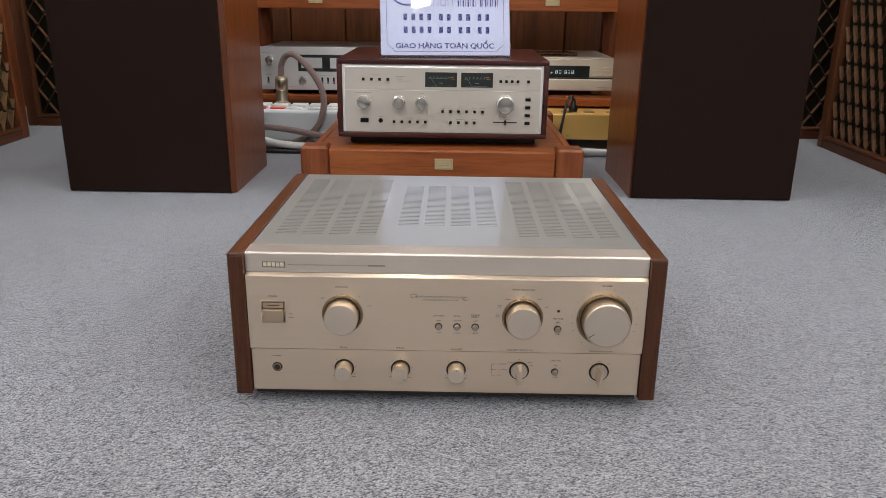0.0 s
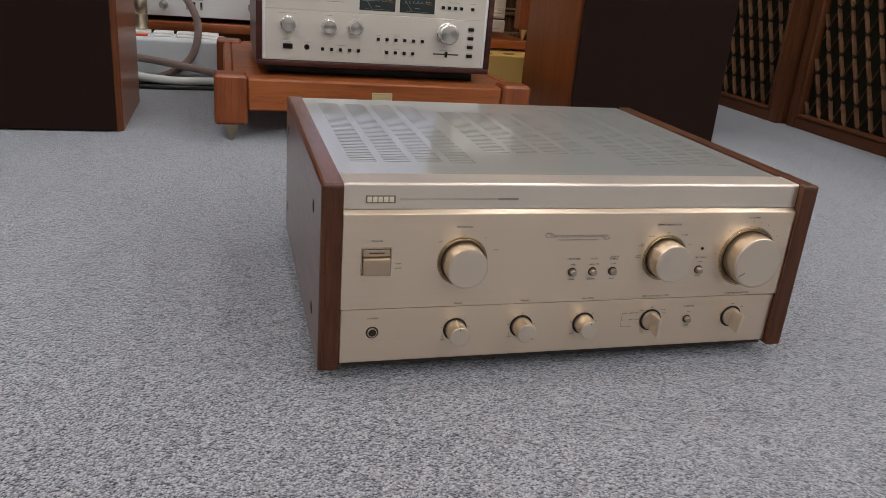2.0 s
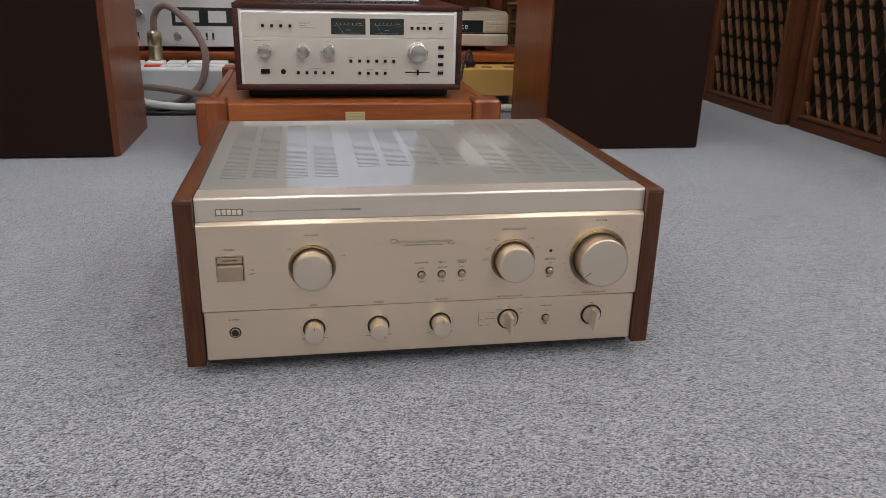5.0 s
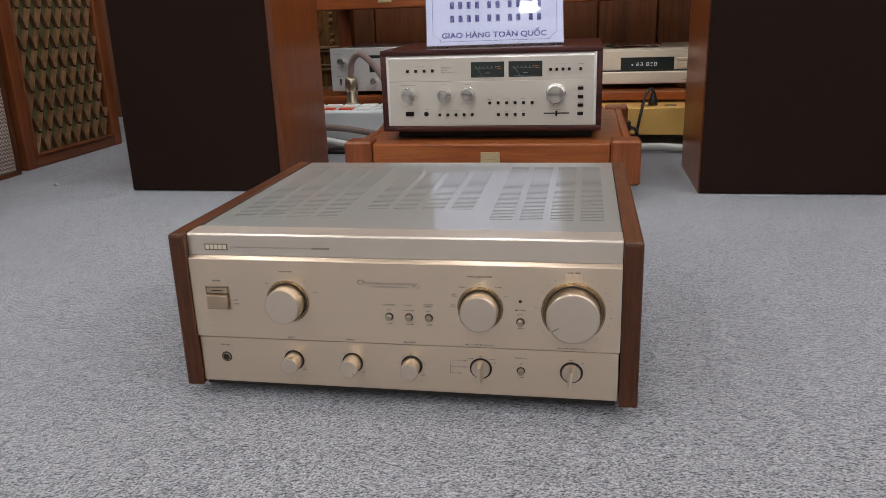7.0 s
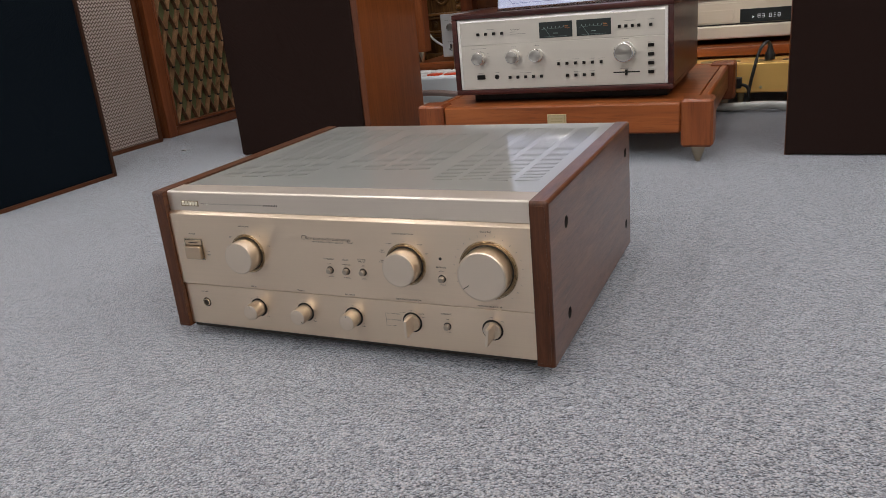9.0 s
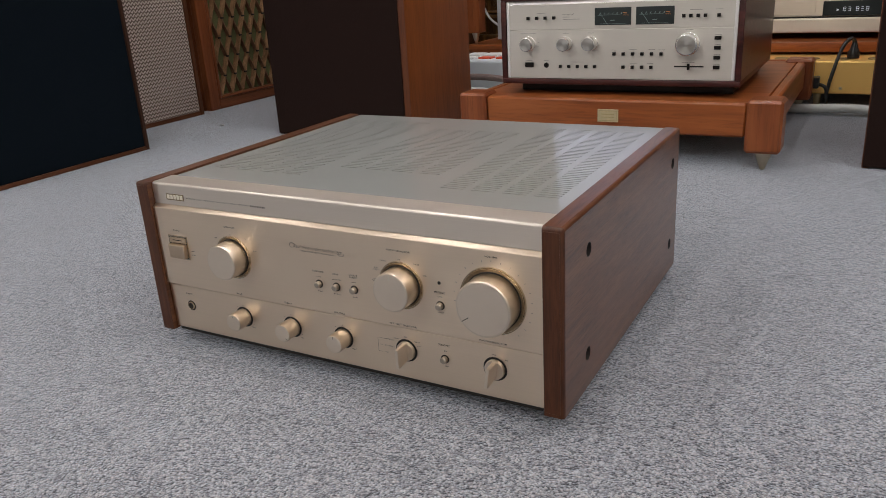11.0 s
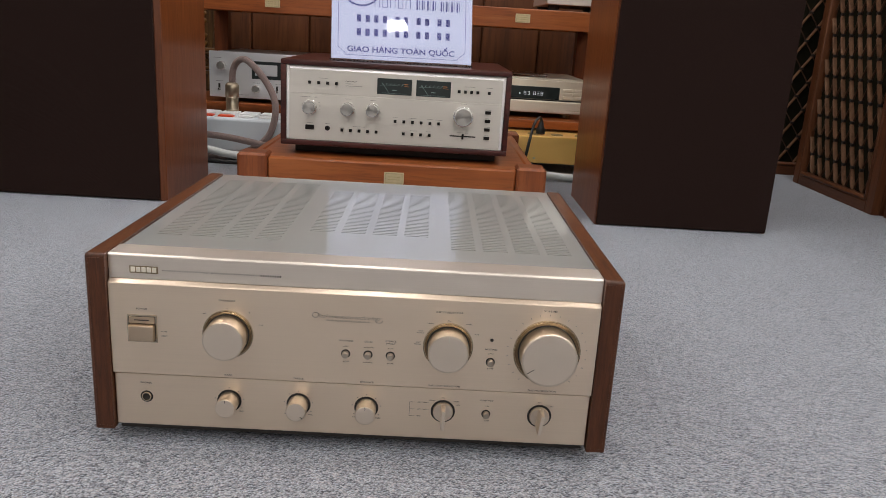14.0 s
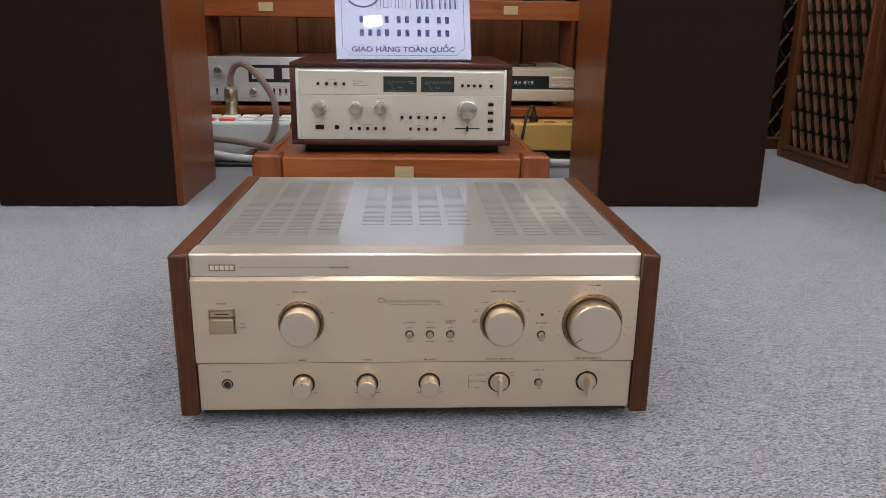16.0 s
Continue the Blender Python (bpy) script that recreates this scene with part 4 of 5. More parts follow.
def cased_amplifier():
    A = thing("cased_amplifier", (0, 0, 0), "silver faced amplifier with twin meters in a rosewood case", "amplifier")
    x0, x1, yf, yb, z0, z1 = -0.2520, 0.2130, 1.738, 2.135, 0.1410, 0.3120
    t = 0.0105
    box_part("case_top", (x0, x1, yf, yb, z1 - t, z1), ROSEWOOD, A, 0.002, "dark red rosewood top")
    box_part("case_bottom", (x0, x1, yf, yb, z0, z0 + t), ROSEWOOD, A, 0.002)
    for a in (x0, x1 - t):
        box_part("case_side", (a, a + t, yf + 0.0005, yb, z0 + t, z1 - t), ROSEWOOD, A, 0.0005)
    box_part("case_back", (x0 + t, x1 - t, yb - 0.012, yb - 0.002, z0 + t, z1 - t), INSIDE, A)
    f = yf + 0.004
    fx0, fx1 = x0 + t + 0.0006, x1 - t - 0.0006
    box_part("lower_face", (fx0, fx1, f, f + 0.006, z0 + t + 0.0006, 0.2458), SILVER, A, 0.0008, "brushed silver face plate")
    box_part("upper_face", (fx0, fx1, f + 0.0006, f + 0.006, 0.2461, z1 - t - 0.0078), SILVER, A, 0.0008, "brushed silver upper face plate")
    # black block stands in for the deep shade that hides the feet
    box_part("plinth", (-0.231, 0.194, yf + 0.052, yb - 0.02, 0.1207, z0), GAP, A, 0.002, "recessed base, blackened as the shade under the case")
    for a, b in ((fx0, fx0 + 0.006), (fx1 - 0.006, fx1)):
        box_part("end_strip", (a, b, f - 0.0012, f + 0.004, z0 + t + 0.001, z1 - t - 0.001), TRIM, A, 0.0012)
    bm = B()
    vs = [bm.verts.new(p) for p in ((fx0, f + 0.0004, z1 - t - 0.0075), (fx1, f + 0.0004, z1 - t - 0.0075), (fx1, f + 0.0034, z1 - t - 0.0008), (fx0, f + 0.0034, z1 - t - 0.0008), (fx0, f + 0.005, z1 - t - 0.0075), (fx1, f + 0.005, z1 - t - 0.0075))]
    for q in ((0, 1, 2, 3), (4, 3, 2, 5), (0, 4, 5, 1), (0, 3, 4), (1, 5, 2)):
        bm.faces.new([vs[i] for i in q])
    part("top_chamfer", bm, TRIM, A, "sloped bright top edge of the face")
    for a, b in ((-0.058, 0.012), (0.021, 0.091)):
        me = box_part("meter", (a, b, f - 0.0008, f + 0.004, 0.2530, 0.2848), METER_BLACK, A, 0.0006, "black power meter with a needle")
        k = B()
        cx, w = (a + b) / 2, b - a
        quad_strip(k, [(cx + w * 0.42 * u, 0.2705 + 0.0012 * (1 - u * u)) for u in (-1, -0.6, -0.2, 0.2, 0.5)], 0.0004, f - 0.0011)
        for i in range(6):
            u = -0.85 + 1.4 * i / 5
            quad_strip(k, [(cx + w * 0.42 * u, 0.2728), (cx + w * 0.42 * u + 0.0012, 0.2752)], 0.0011, f - 0.0011)
        quad_strip(k, [(cx - w * 0.34, 0.2742), (cx - w * 0.14, 0.2545)], 0.0006, f - 0.0012)
        quad_strip(k, [(cx - 0.004, 0.2618), (cx + 0.004, 0.2618)], 0.0012, f - 0.0011)
        quad_strip(k, [(cx - 0.024, 0.2556), (cx + 0.024, 0.2556)], 0.0004, f - 0.0011)
        part("scale", k, METER_INK, me, "pale meter scale and needle")
        k = B()
        quad_strip(k, [(cx + w * 0.28, 0.2712), (cx + w * 0.42, 0.2705)], 0.0006, f - 0.0011)
        quad_strip(k, [(cx + w * 0.29, 0.2748), (cx + w * 0.38, 0.2744)], 0.0013, f - 0.0011)
        part("red_zone", k, METER_RED, me, "red end of the scale")
    for x, z, r, l in ((-0.193, 0.2195, 0.0142, 0.020), (-0.116, 0.2195, 0.0138, 0.020), (-0.065, 0.2200, 0.0138, 0.020), (0.1190, 0.2180, 0.0198, 0.024)):
        small_knob(A, x, z, r, l, f)

    def key(x, z, w=0.0058, h=0.0060, y=0.004):
        k = box_part("key", (x - w / 2, x + w / 2, f - y, f + 0.001, z - h / 2, z + h / 2), BLACK_KEY, A, 0.0006, "small black key")

    for i in range(4):
        key(-0.194 + 0.018 * i, 0.2685)
    for i in range(4):
        key(0.108 + 0.0126 * i, 0.2670)
    key(0.169, 0.2670)
    for i in range(5):
        key(-0.127 + 0.0175 * i, 0.1760)
    for i in range(6):
        key(-0.019 + 0.0178 * i, 0.2000)
    for i in range(4):
        key(-0.001 + 0.0177 * i, 0.1755)
    for i in range(4):
        key(0.1695, 0.2280 - 0.0173 * i, 0.0115, 0.0065)
    key(-0.193, 0.1785, 0.018, 0.0095, 0.003)
    k = B()
    lathe(k, [(0, 0.0005), (0.0026, 0.0005), (0.0030, 0.0016), (0.0048, 0.0014), (0.0052, 0)], front_at(-0.157, f, 0.178), 28)
    part("headphone_socket", k, BLACK_KEY, A, "black headphone socket", True)
    box_part("slider_slot", (0.094, 0.147, f - 0.0004, f + 0.001, 0.1757, 0.1783), GAP, A)
    box_part("slider", (0.1185, 0.1225, f - 0.006, f, 0.1715, 0.1825), BLACK_KEY, A, 0.0005, "black slider")
    # maker's script as a small wavy bar, small prints as bars
    k = B()
    quad_strip(k, [(-0.122 + 0.0022 * i, 0.2742 + 0.0012 * math.sin(i * 2.1)) for i in range(11)], 0.0008, f - 0.0004)
    part("script_mark", k, INK_SOFT, A)
    bars([(-0.122, -0.108, 0.2690, 0.2697), (-0.122, -0.088, 0.2648, 0.2655)], f - 0.0002, INK_SOFT, A)
    bars([(-0.175, -0.158, 0.2772, 0.2778), (0.118, 0.140, 0.2768, 0.2774), (0.163, 0.175, 0.2768, 0.2774)], f - 0.0002, INK_SOFT, A)
    small = [(-0.212, -0.178, 0.2388, 0.2394), (-0.122, -0.110, 0.2388, 0.2394), (-0.071, -0.059, 0.2388, 0.2394), (0.112, 0.126, 0.2423, 0.2429), (-0.199, -0.187, 0.1868, 0.1874), (-0.162, -0.151, 0.1868, 0.1874), (-0.105, -0.080, 0.1840, 0.1846), (-0.024, -0.014, 0.2068, 0.2074), (0.010, 0.024, 0.2075, 0.2081), (0.046, 0.058, 0.2075, 0.2081), (0.064, 0.077, 0.2068, 0.2074), (0.012, 0.026, 0.1822, 0.1828), (0.045, 0.056, 0.1822, 0.1828), (0.108, 0.131, 0.1840, 0.1846)]
    small += [(0.164, 0.175, 0.2330 - 0.0173 * i, 0.2335 - 0.0173 * i) for i in range(4)]
    small += [(-0.1765, -0.1735, 0.2285, 0.2290), (-0.1745, -0.1715, 0.2215, 0.2220), (-0.1755, -0.1725, 0.2145, 0.2150)]
    bars(small, f - 0.0002, INK_SOFT, A)


cased_amplifier()


def sign():
    S = thing("sign_stand", (-0.012, 1.793, 0.3122), "pale blue printed sign in a clear acrylic stand", "sign", rz=8.0)
    tilt = Matrix.Rotation(radians(-15.0), 4, "X")
    w, h = 0.147, 0.212

    def tilted(bm):
        bmesh.ops.transform(bm, matrix=tilt, verts=bm.verts[:])
        return bm

    bm = B()
    box(bm, -w, w, 0.0, 0.0022, 0.0, h, 0.0006, 1)
    part("front_sheet", tilted(bm), ACRYLIC, S, "clear acrylic sheet").visible_shadow = False
    bm = B()
    box(bm, -w, w, 0.004, 0.0062, 0.0, h, 0.0006, 1)
    part("back_sheet", tilted(bm), ACRYLIC, S).visible_shadow = False
    bm = B()
    box(bm, -w, w, 0.004, 0.092, 0.0004, 0.0026, 0.0006, 1)
    part("foot", bm, ACRYLIC, S)
    bm = B()
    box(bm, -w + 0.0015, w - 0.0015, 0.0025, 0.0031, 0.006, h - 0.002)
    paper = part("paper", tilted(bm), PAPER, S, "pale blue paper with navy print")
    e = 0.00235
    bm = B()
    c = 0.016
    xi, z0, z1 = 0.132, 0.014, h - 0.012
    pts = [(-xi, z0 + c), (-xi, z1), (xi, z1), (xi, z0 + c), (xi - 0.005, z0 + c * 0.75), (xi - c, z0 + 0.003), (xi - c, z0), (-xi + c, z0), (-xi + c, z0 + 0.003), (-xi + 0.005, z0 + c * 0.75), (-xi, z0 + c)]
    quad_strip(bm, pts, 0.0009, e)
    part("border", tilted(bm), BLUE, paper)
    # the two numbers as plain bars
    bm = B()
    for zc in (0.0900, 0.0617):
        for i in range(10):
            x = -0.0925 + 0.0178 * i + (0.0082 * ((i - 2) // 2) if i > 3 else 0)
            quad_strip(bm, [(x + 0.0022, zc - 0.0030), (x + 0.0022, zc + 0.0030)], 0.0086, e)
    part("number_bar", tilted(bm), BLUE, paper)
    # the shop's name and mark as plain shapes
    bm = B()
    for i in range(5):
        x0 = -0.058 + i * 0.0160
        quad_strip(bm, [(x0, 0.1150), (x0, 0.1330), (x0 + 0.0095, 0.1330), (x0 + 0.0095, 0.1150)] + ([(x0, 0.1150)] if i % 2 else []), 0.0012, e)
    for i in range(8):
        x0 = 0.028 + i * 0.0112 + (0.006 if i > 3 else 0)
        quad_strip(bm, [(x0 + 0.0014, 0.1155), (x0 + 0.0014, 0.1325)], 0.0034, e)
        quad_strip(bm, [(x0 + 0.0058, 0.1150), (x0 + 0.0058, 0.1330)], 0.0012, e)
    arc = [(-0.086 + 0.036 * math.cos(radians(a)), 0.146 + 0.030 * math.sin(radians(a))) for a in range(60, 331, 15)]
    quad_strip(bm, arc, 0.0038, e)
    part("name_shape", tilted(bm), BLUE, paper)
    m = tilt @ Matrix.Translation((-0.002, e, 0.0262)) @ Matrix.Rotation(radians(90), 4, "X")
    lettering("GIAO HÀNG TOÀN QUỐC", m, 0.0112, BLUE, paper, width=0.223, weight=0.0004)


sign()


# ---- loudspeakers ----
def grille_speaker(name, x0, x1, yf, yb, h, label, group, strips):
    """A tall box with a dark cloth front, its side edges showing beside the cloth. Local: front at y = 0, x centred."""
    w, d = x1 - x0, yb - yf
    S = thing(name, ((x0 + x1) / 2, yf, 0), label, "loudspeaker", group)
    hw = w / 2
    edge = {}
    for sg, t in zip((-1, 1), strips):
        edge[sg] = t
        a, b = sorted((sg * hw, sg * (hw - 0.012)))
        box_part("side_panel", (a, b, 0.0105, d, 0.0, h), TEAK, S, 0.0006, "teak veneered cabinet side")
        bm = B()
        prof = [(sg * (hw - 0.0004), 0.0095), (sg * (hw - 0.012), 0.0095), (sg * (hw - 0.012), 0.0012), (sg * (hw - t), 0.0008 if t > 0.005 else 0.004)]
        if t < 0.005:
            prof = [(sg * (hw - 0.0002), 0.0095), (sg * (hw - 0.012), 0.0095), (sg * (hw - 0.012), 0.0040), (sg * (hw - 0.0008), 0.0040)]
        lo, hi = [bm.verts.new((x, y, 0)) for x, y in prof], [bm.verts.new((x, y, h)) for x, y in prof]
        for k in range(4):
            bm.faces.new((lo[k], lo[(k + 1) % 4], hi[(k + 1) % 4], hi[k]))
        bm.faces.new(lo)
        bm.faces.new(hi)
        part("edge_strip", bm, TEAK_EDGE, S, "bevelled solid teak edge")
    t = 0.012
    box_part("top_panel", (-hw + t, hw - t, 0.012, d, h - 0.018, h), TEAK, S, 0.001)
    box_part("bottom_panel", (-hw + t, hw - t, 0.012, d, 0.0, 0.018), TEAK, S, 0.001)
    box_part("back_panel", (-hw + t, hw - t, d - 0.02, d - 0.004, 0.018, h - 0.018), INSIDE, S)
    bm = B()
    box(bm, -hw + edge[-1] + 0.0006, hw - edge[1] - 0.0006, -0.006, 0.0009, 0.003, h - 0.004, 0.0025, 3)
    box(bm, -hw + t + 0.001, hw - t - 0.001, 0.0009, 0.020, 0.003, h - 0.004)
    part("grille", bm, GRILLE_BROWN, S, "dark brown stretched cloth grille", True)
    return S


grille_speaker("loudspeaker", -0.887, -0.4985, 1.7615, 2.074, 0.60, "teak loudspeaker with a dark brown cloth grille on the carpet", "brown grille loudspeakers", (0.0015, 0.0105))
grille_speaker("loudspeaker", 0.419, 0.7925, 1.770, 2.078, 0.60, "teak loudspeaker with a dark brown cloth grille on the carpet", "brown grille loudspeakers", (0.0015, 0.0022))


def slat_mesh(pts, face, depth, bow=()):
    """A bent slat through (u, v) points on a front that looks along -y: face wide, depth deep; bow scales both, point by point."""
    bm = B()
    rings = []
    for i, (u, v) in enumerate(pts):
        a, b = pts[max(i - 1, 0)], pts[min(i + 1, len(pts) - 1)]
        d = Vector((b[0] - a[0], b[1] - a[1])).normalized()
        k = bow[i] if bow else 1.0
        n, dp = Vector((-d.y, d.x)) * face / 2, depth * (0.55 + 0.45 * k)
        rings.append([bm.verts.new(p) for p in ((u + n.x * 0.7, -dp, v + n.y * 0.7), (u - n.x * 0.7, -dp, v - n.y * 0.7), (u - n.x, -dp * 0.55, v - n.y), (u - n.x, 0, v - n.y), (u + n.x, 0, v + n.y), (u + n.x, -dp * 0.55, v + n.y))])
    for a, b in zip(rings, rings[1:]):
        for k in range(6):
            bm.faces.new((a[k], a[(k + 1) % 6], b[(k + 1) % 6], b[k]))
    bm.faces.new(rings[0])
    bm.faces.new(list(reversed(rings[-1])))
    return bm


def lattice_speaker(loc, rz, w, h, d, cloth_mat, label, group, cell=(0.0460, 0.113), depth=0.0115, face=0.0052, rail=(0.034, 0.030), lead=1, under=(0.55, 0.4), slat_mat=None, dip=True, slat_under=None, peg=1.0, off=0.0, wood=OAK, wood_x=OAK_X):
    """A box with a deep wooden lattice over cloth. Local: front at y = 0 looking along -y, x centred, z up."""
    S = thing("lattice_loudspeaker", loc, label, "loudspeaker", group, rz)
    hw = w / 2
    side, low = rail
    box_part("cabinet", (-hw, hw, 0.022, d, 0.0, h), wood, S, 0.002, "oiled wooden cabinet")
    for a in (-hw, hw - side):
        box_part("stile", (a, a + side, 0.0, 0.0218, 0.0, h), wood, S, 0.003, "moulded wooden frame upright")
    box_part("bottom_rail", (-hw + side, hw - side, 0.0005, 0.0218, 0.0, low), wood_x, S, 0.003)
    box_part("top_rail", (-hw + side, hw - side, 0.0005, 0.0218, h - low, h), wood_x, S, 0.003)
    ix, iz0, iz1 = hw - side, low, h - low
    m = 0.010
    for dd, mt in (((-ix, -ix + m, -0.0035, 0.0216, iz0, iz1), wood), ((ix - m, ix, -0.0035, 0.0216, iz0, iz1), wood), ((-ix + m, ix - m, -0.0035, 0.0216, iz0, iz0 + m), wood_x), ((-ix + m, ix - m, -0.0035, 0.0216, iz1 - m, iz1), wood_x)):
        box_part("moulding", dd, mt, S, 0.0042, "", 3)
    box_part("cloth", (-ix + m, ix - m, 0.0195, 0.0216, iz0 + m, iz1 - m), cloth_mat, S, 0.0, "stretched cloth behind the lattice")
    cw, ch = cell
    bx, bz0, bz1 = ix - m, iz0 + m, iz1 - m
    slope = cw / ch
    for s in (1, -1):
        c = math.floor((-bx - (bz1 - bz0) * slope) / cw) * cw
        while c < bx + (bz1 - bz0) * slope:
            pts, bow = [], []
            n = int((bz1 - bz0) / (ch / 24))
            for i in range(n + 1):
                v = bz0 + (bz1 - bz0) * i / n
                u = c + off + s * ((v - bz0) * slope - 0.0006 * math.sin(4 * math.pi * (v - bz0) / ch))
                if -bx <= u <= bx:
                    pts.append((u, v))
                    bow.append(min(1.0, abs(math.sin(2 * math.pi * (v - bz0) / ch)) * 2.4))
            if len(pts) > 3:
                # slats behind get a darker wood, so their shade is in the colour
                o = part("slat", slat_mesh(pts, face if s == lead else face * under[0], depth if s == lead else depth * under[1], bow if dip and s == lead else ()), (slat_mat or SLAT) if s == lead else (slat_under or SLAT_SHADED), S, "", False)
                o.matrix_basis = pose(0, 0.0195, 0)
            c += cw
    # dark pegs where the slats cross
    row = 0
    v = bz0
    while v < bz1 - 0.004:
        u = off - math.floor(bx / cw) * cw - (cw / 2 if row % 2 else 0)
        while u < bx - 0.004:
            if u > -bx + 0.004 and v > bz0 + 0.004:
                o = new("peg", peg_mesh())
                o.parent = S
                o.matrix_basis = pose(u, 0.0195 - depth * (0.80 if dip else 1.03), v) @ Matrix.Diagonal((peg, 1, peg, 1))
            u += cw
        v += ch / 2
        row += 1
    return S


PEG = []


def peg_mesh():
    if not PEG:
        bm = B()
        box(bm, -0.0060, 0.0060, 0.0, 0.008, -0.0040, 0.0040, 0.0010, 1)
        me = mesh_of(bm, "peg")
        me.materials.append(PEG_WOOD)
        PEG.append(me)
    return PEG[0]


L_LABEL = "loudspeaker with a bent wood lattice over olive cloth"
R_LABEL = "loudspeaker with a bent wood lattice over dark cloth"
lattice_speaker((-1.345, 2.2215, 0), 90, 0.467, 0.72, 0.32, GRILLE_GREEN, L_LABEL, "lattice loudspeakers", slat_mat=SLAT_LIGHT, depth=0.0175, face=0.0044, under=(0.80, 0.80), dip=False, slat_under=SLAT, peg=0.68, rail=(0.040, 0.030), off=0.0105, wood=OAK_WARM_LIT, wood_x=OAK_WARM_X)
lattice_speaker((-1.190, 2.665, 0), 0, 0.54, 0.72, 0.30, GRILLE_DARK, R_LABEL, "lattice loudspeakers", (0.056, 0.084), 0.010, 0.0055, lead=-1, under=(0.6, 0.4), dip=False)
lattice_speaker((1.170, 2.262, 0), -90, 0.450, 0.72, 0.32, GRILLE_DARK, R_LABEL, "lattice loudspeakers", lead=-1, face=0.0046)
lattice_speaker((1.190, 1.817, 0), -90, 0.404, 0.72, 0.32, GRILLE_DARK, R_LABEL, "lattice loudspeakers", lead=-1, off=-0.005, face=0.0046)
lattice_speaker((1.06, 2.612, 0), 0, 0.50, 0.72, 0.30, GRILLE_DARK, R_LABEL, "lattice loudspeakers", (0.056, 0.084), 0.010, 0.0055, under=(0.6, 0.4), dip=False)


def framed_speaker(name, loc, rz, w, h, d, front, frame_w, label, flabel, frame_mat=OAK, frame_x=OAK_X):
    """A box whose cloth sits inside a thin frame. Local: front at y = 0."""
    S = thing(name, loc, label, "loudspeaker", "", rz)
    hw = w / 2
    box_part("cabinet", (-hw, hw, 0.020, d, 0.0, h), frame_mat, S, 0.0015, "wooden cabinet")
    for a in (-hw, hw - frame_w):
        box_part("stile", (a, a + frame_w, 0.0, 0.0198, 0.0, h), frame_mat, S, 0.0012)
    for a in (0.0, h - frame_w):
        box_part("rail", (-hw + frame_w, hw - frame_w, 0.0004, 0.0198, a, a + frame_w), frame_x, S, 0.0012)
    box_part("grille", (-hw + frame_w, hw - frame_w, 0.004, 0.0198, frame_w, h - frame_w), front, S, 0.002, flabel)


framed_speaker("woven_loudspeaker", (-1.330, 1.745, 0), 90, 0.395, 0.74, 0.32, WEAVE, 0.012, "wooden loudspeaker with a coarse pale woven grille", "coarse brown and white woven cloth", OAK, OAK_X)
framed_speaker("black_loudspeaker", (-1.100, 1.333, 0), 90, 0.395, 0.70, 0.20, GRILLE_BLACK, 0.009, "loudspeaker with a black cloth grille in a thin wooden frame", "black stretched cloth", OAK_DARK, OAK_X)


# ---- rack behind the stand ----
def rack():
    R = thing("hifi_rack", (0, 0, 0), "two-tier cherry wood hi-fi rack with brass badges", "rack")
    x0, x1, yf, yb = -0.700, 0.580, 2.450, 2.930
    # lower tier
    box_part("lower_board", (x0, x1, yf, yb, 0.1205, 0.1440), CHERRY_X, R, 0.003, "cherry wood shelf board")
    for px in (x0, x1 - 0.05):
        for py in (yf + 0.02, yb - 0.07):
            box_part("lower_post", (px, px + 0.05, py, py + 0.05, 0.030, 0.1203), CHERRY_Z, R, 0.002)
            cone_foot(R, px + 0.025, py + 0.025, 0.030)
    # upper tier
    for px in (x0, x1 - 0.046):
        for py in (yf, yb - 0.046):
            box_part("post", (px, px + 0.046, py, py + 0.046, 0.178, 0.462), CHERRY_Z, R, 0.002, "cherry wood post")
            k = B()
            lathe(k, [(0.003, 0.0), (0.012, 0.030), (0.013, 0.0345), (0, 0.0345)], Matrix.Translation((px + 0.023, py + 0.023, 0.1442)), 20)
            part("cone_foot", k, STEEL_CONE, R, "satin metal cone foot", True)
    box_part("front_rail", (x0 + 0.0462, x1 - 0.0462, yf + 0.004, yf + 0.028, 0.4020, 0.4570), CHERRY_X, R, 0.003, "cherry wood front rail with badges")
    box_part("rear_rail", (x0 + 0.0462, x1 - 0.0462, yb - 0.028, yb - 0.004, 0.4020, 0.4570), CHERRY_X, R, 0.003)
    for a in (x0 + 0.004, x1 - 0.028):
        box_part("side_rail", (a, a + 0.024, yf + 0.0462, yb - 0.0462, 0.4020, 0.4570), CHERRY_Y, R, 0.003)
    box_part("upper_board", (x0 + 0.028, x1 - 0.028, yf + 0.0282, yb - 0.0282, 0.4350, 0.4560), CHERRY_X, R, 0.001)
    badge(R, -0.415, yf + 0.004, 0.4300, 0.042, 0.0240)
    badge(R, 0.2980, yf + 0.004, 0.4300, 0.042, 0.0240)


rack()


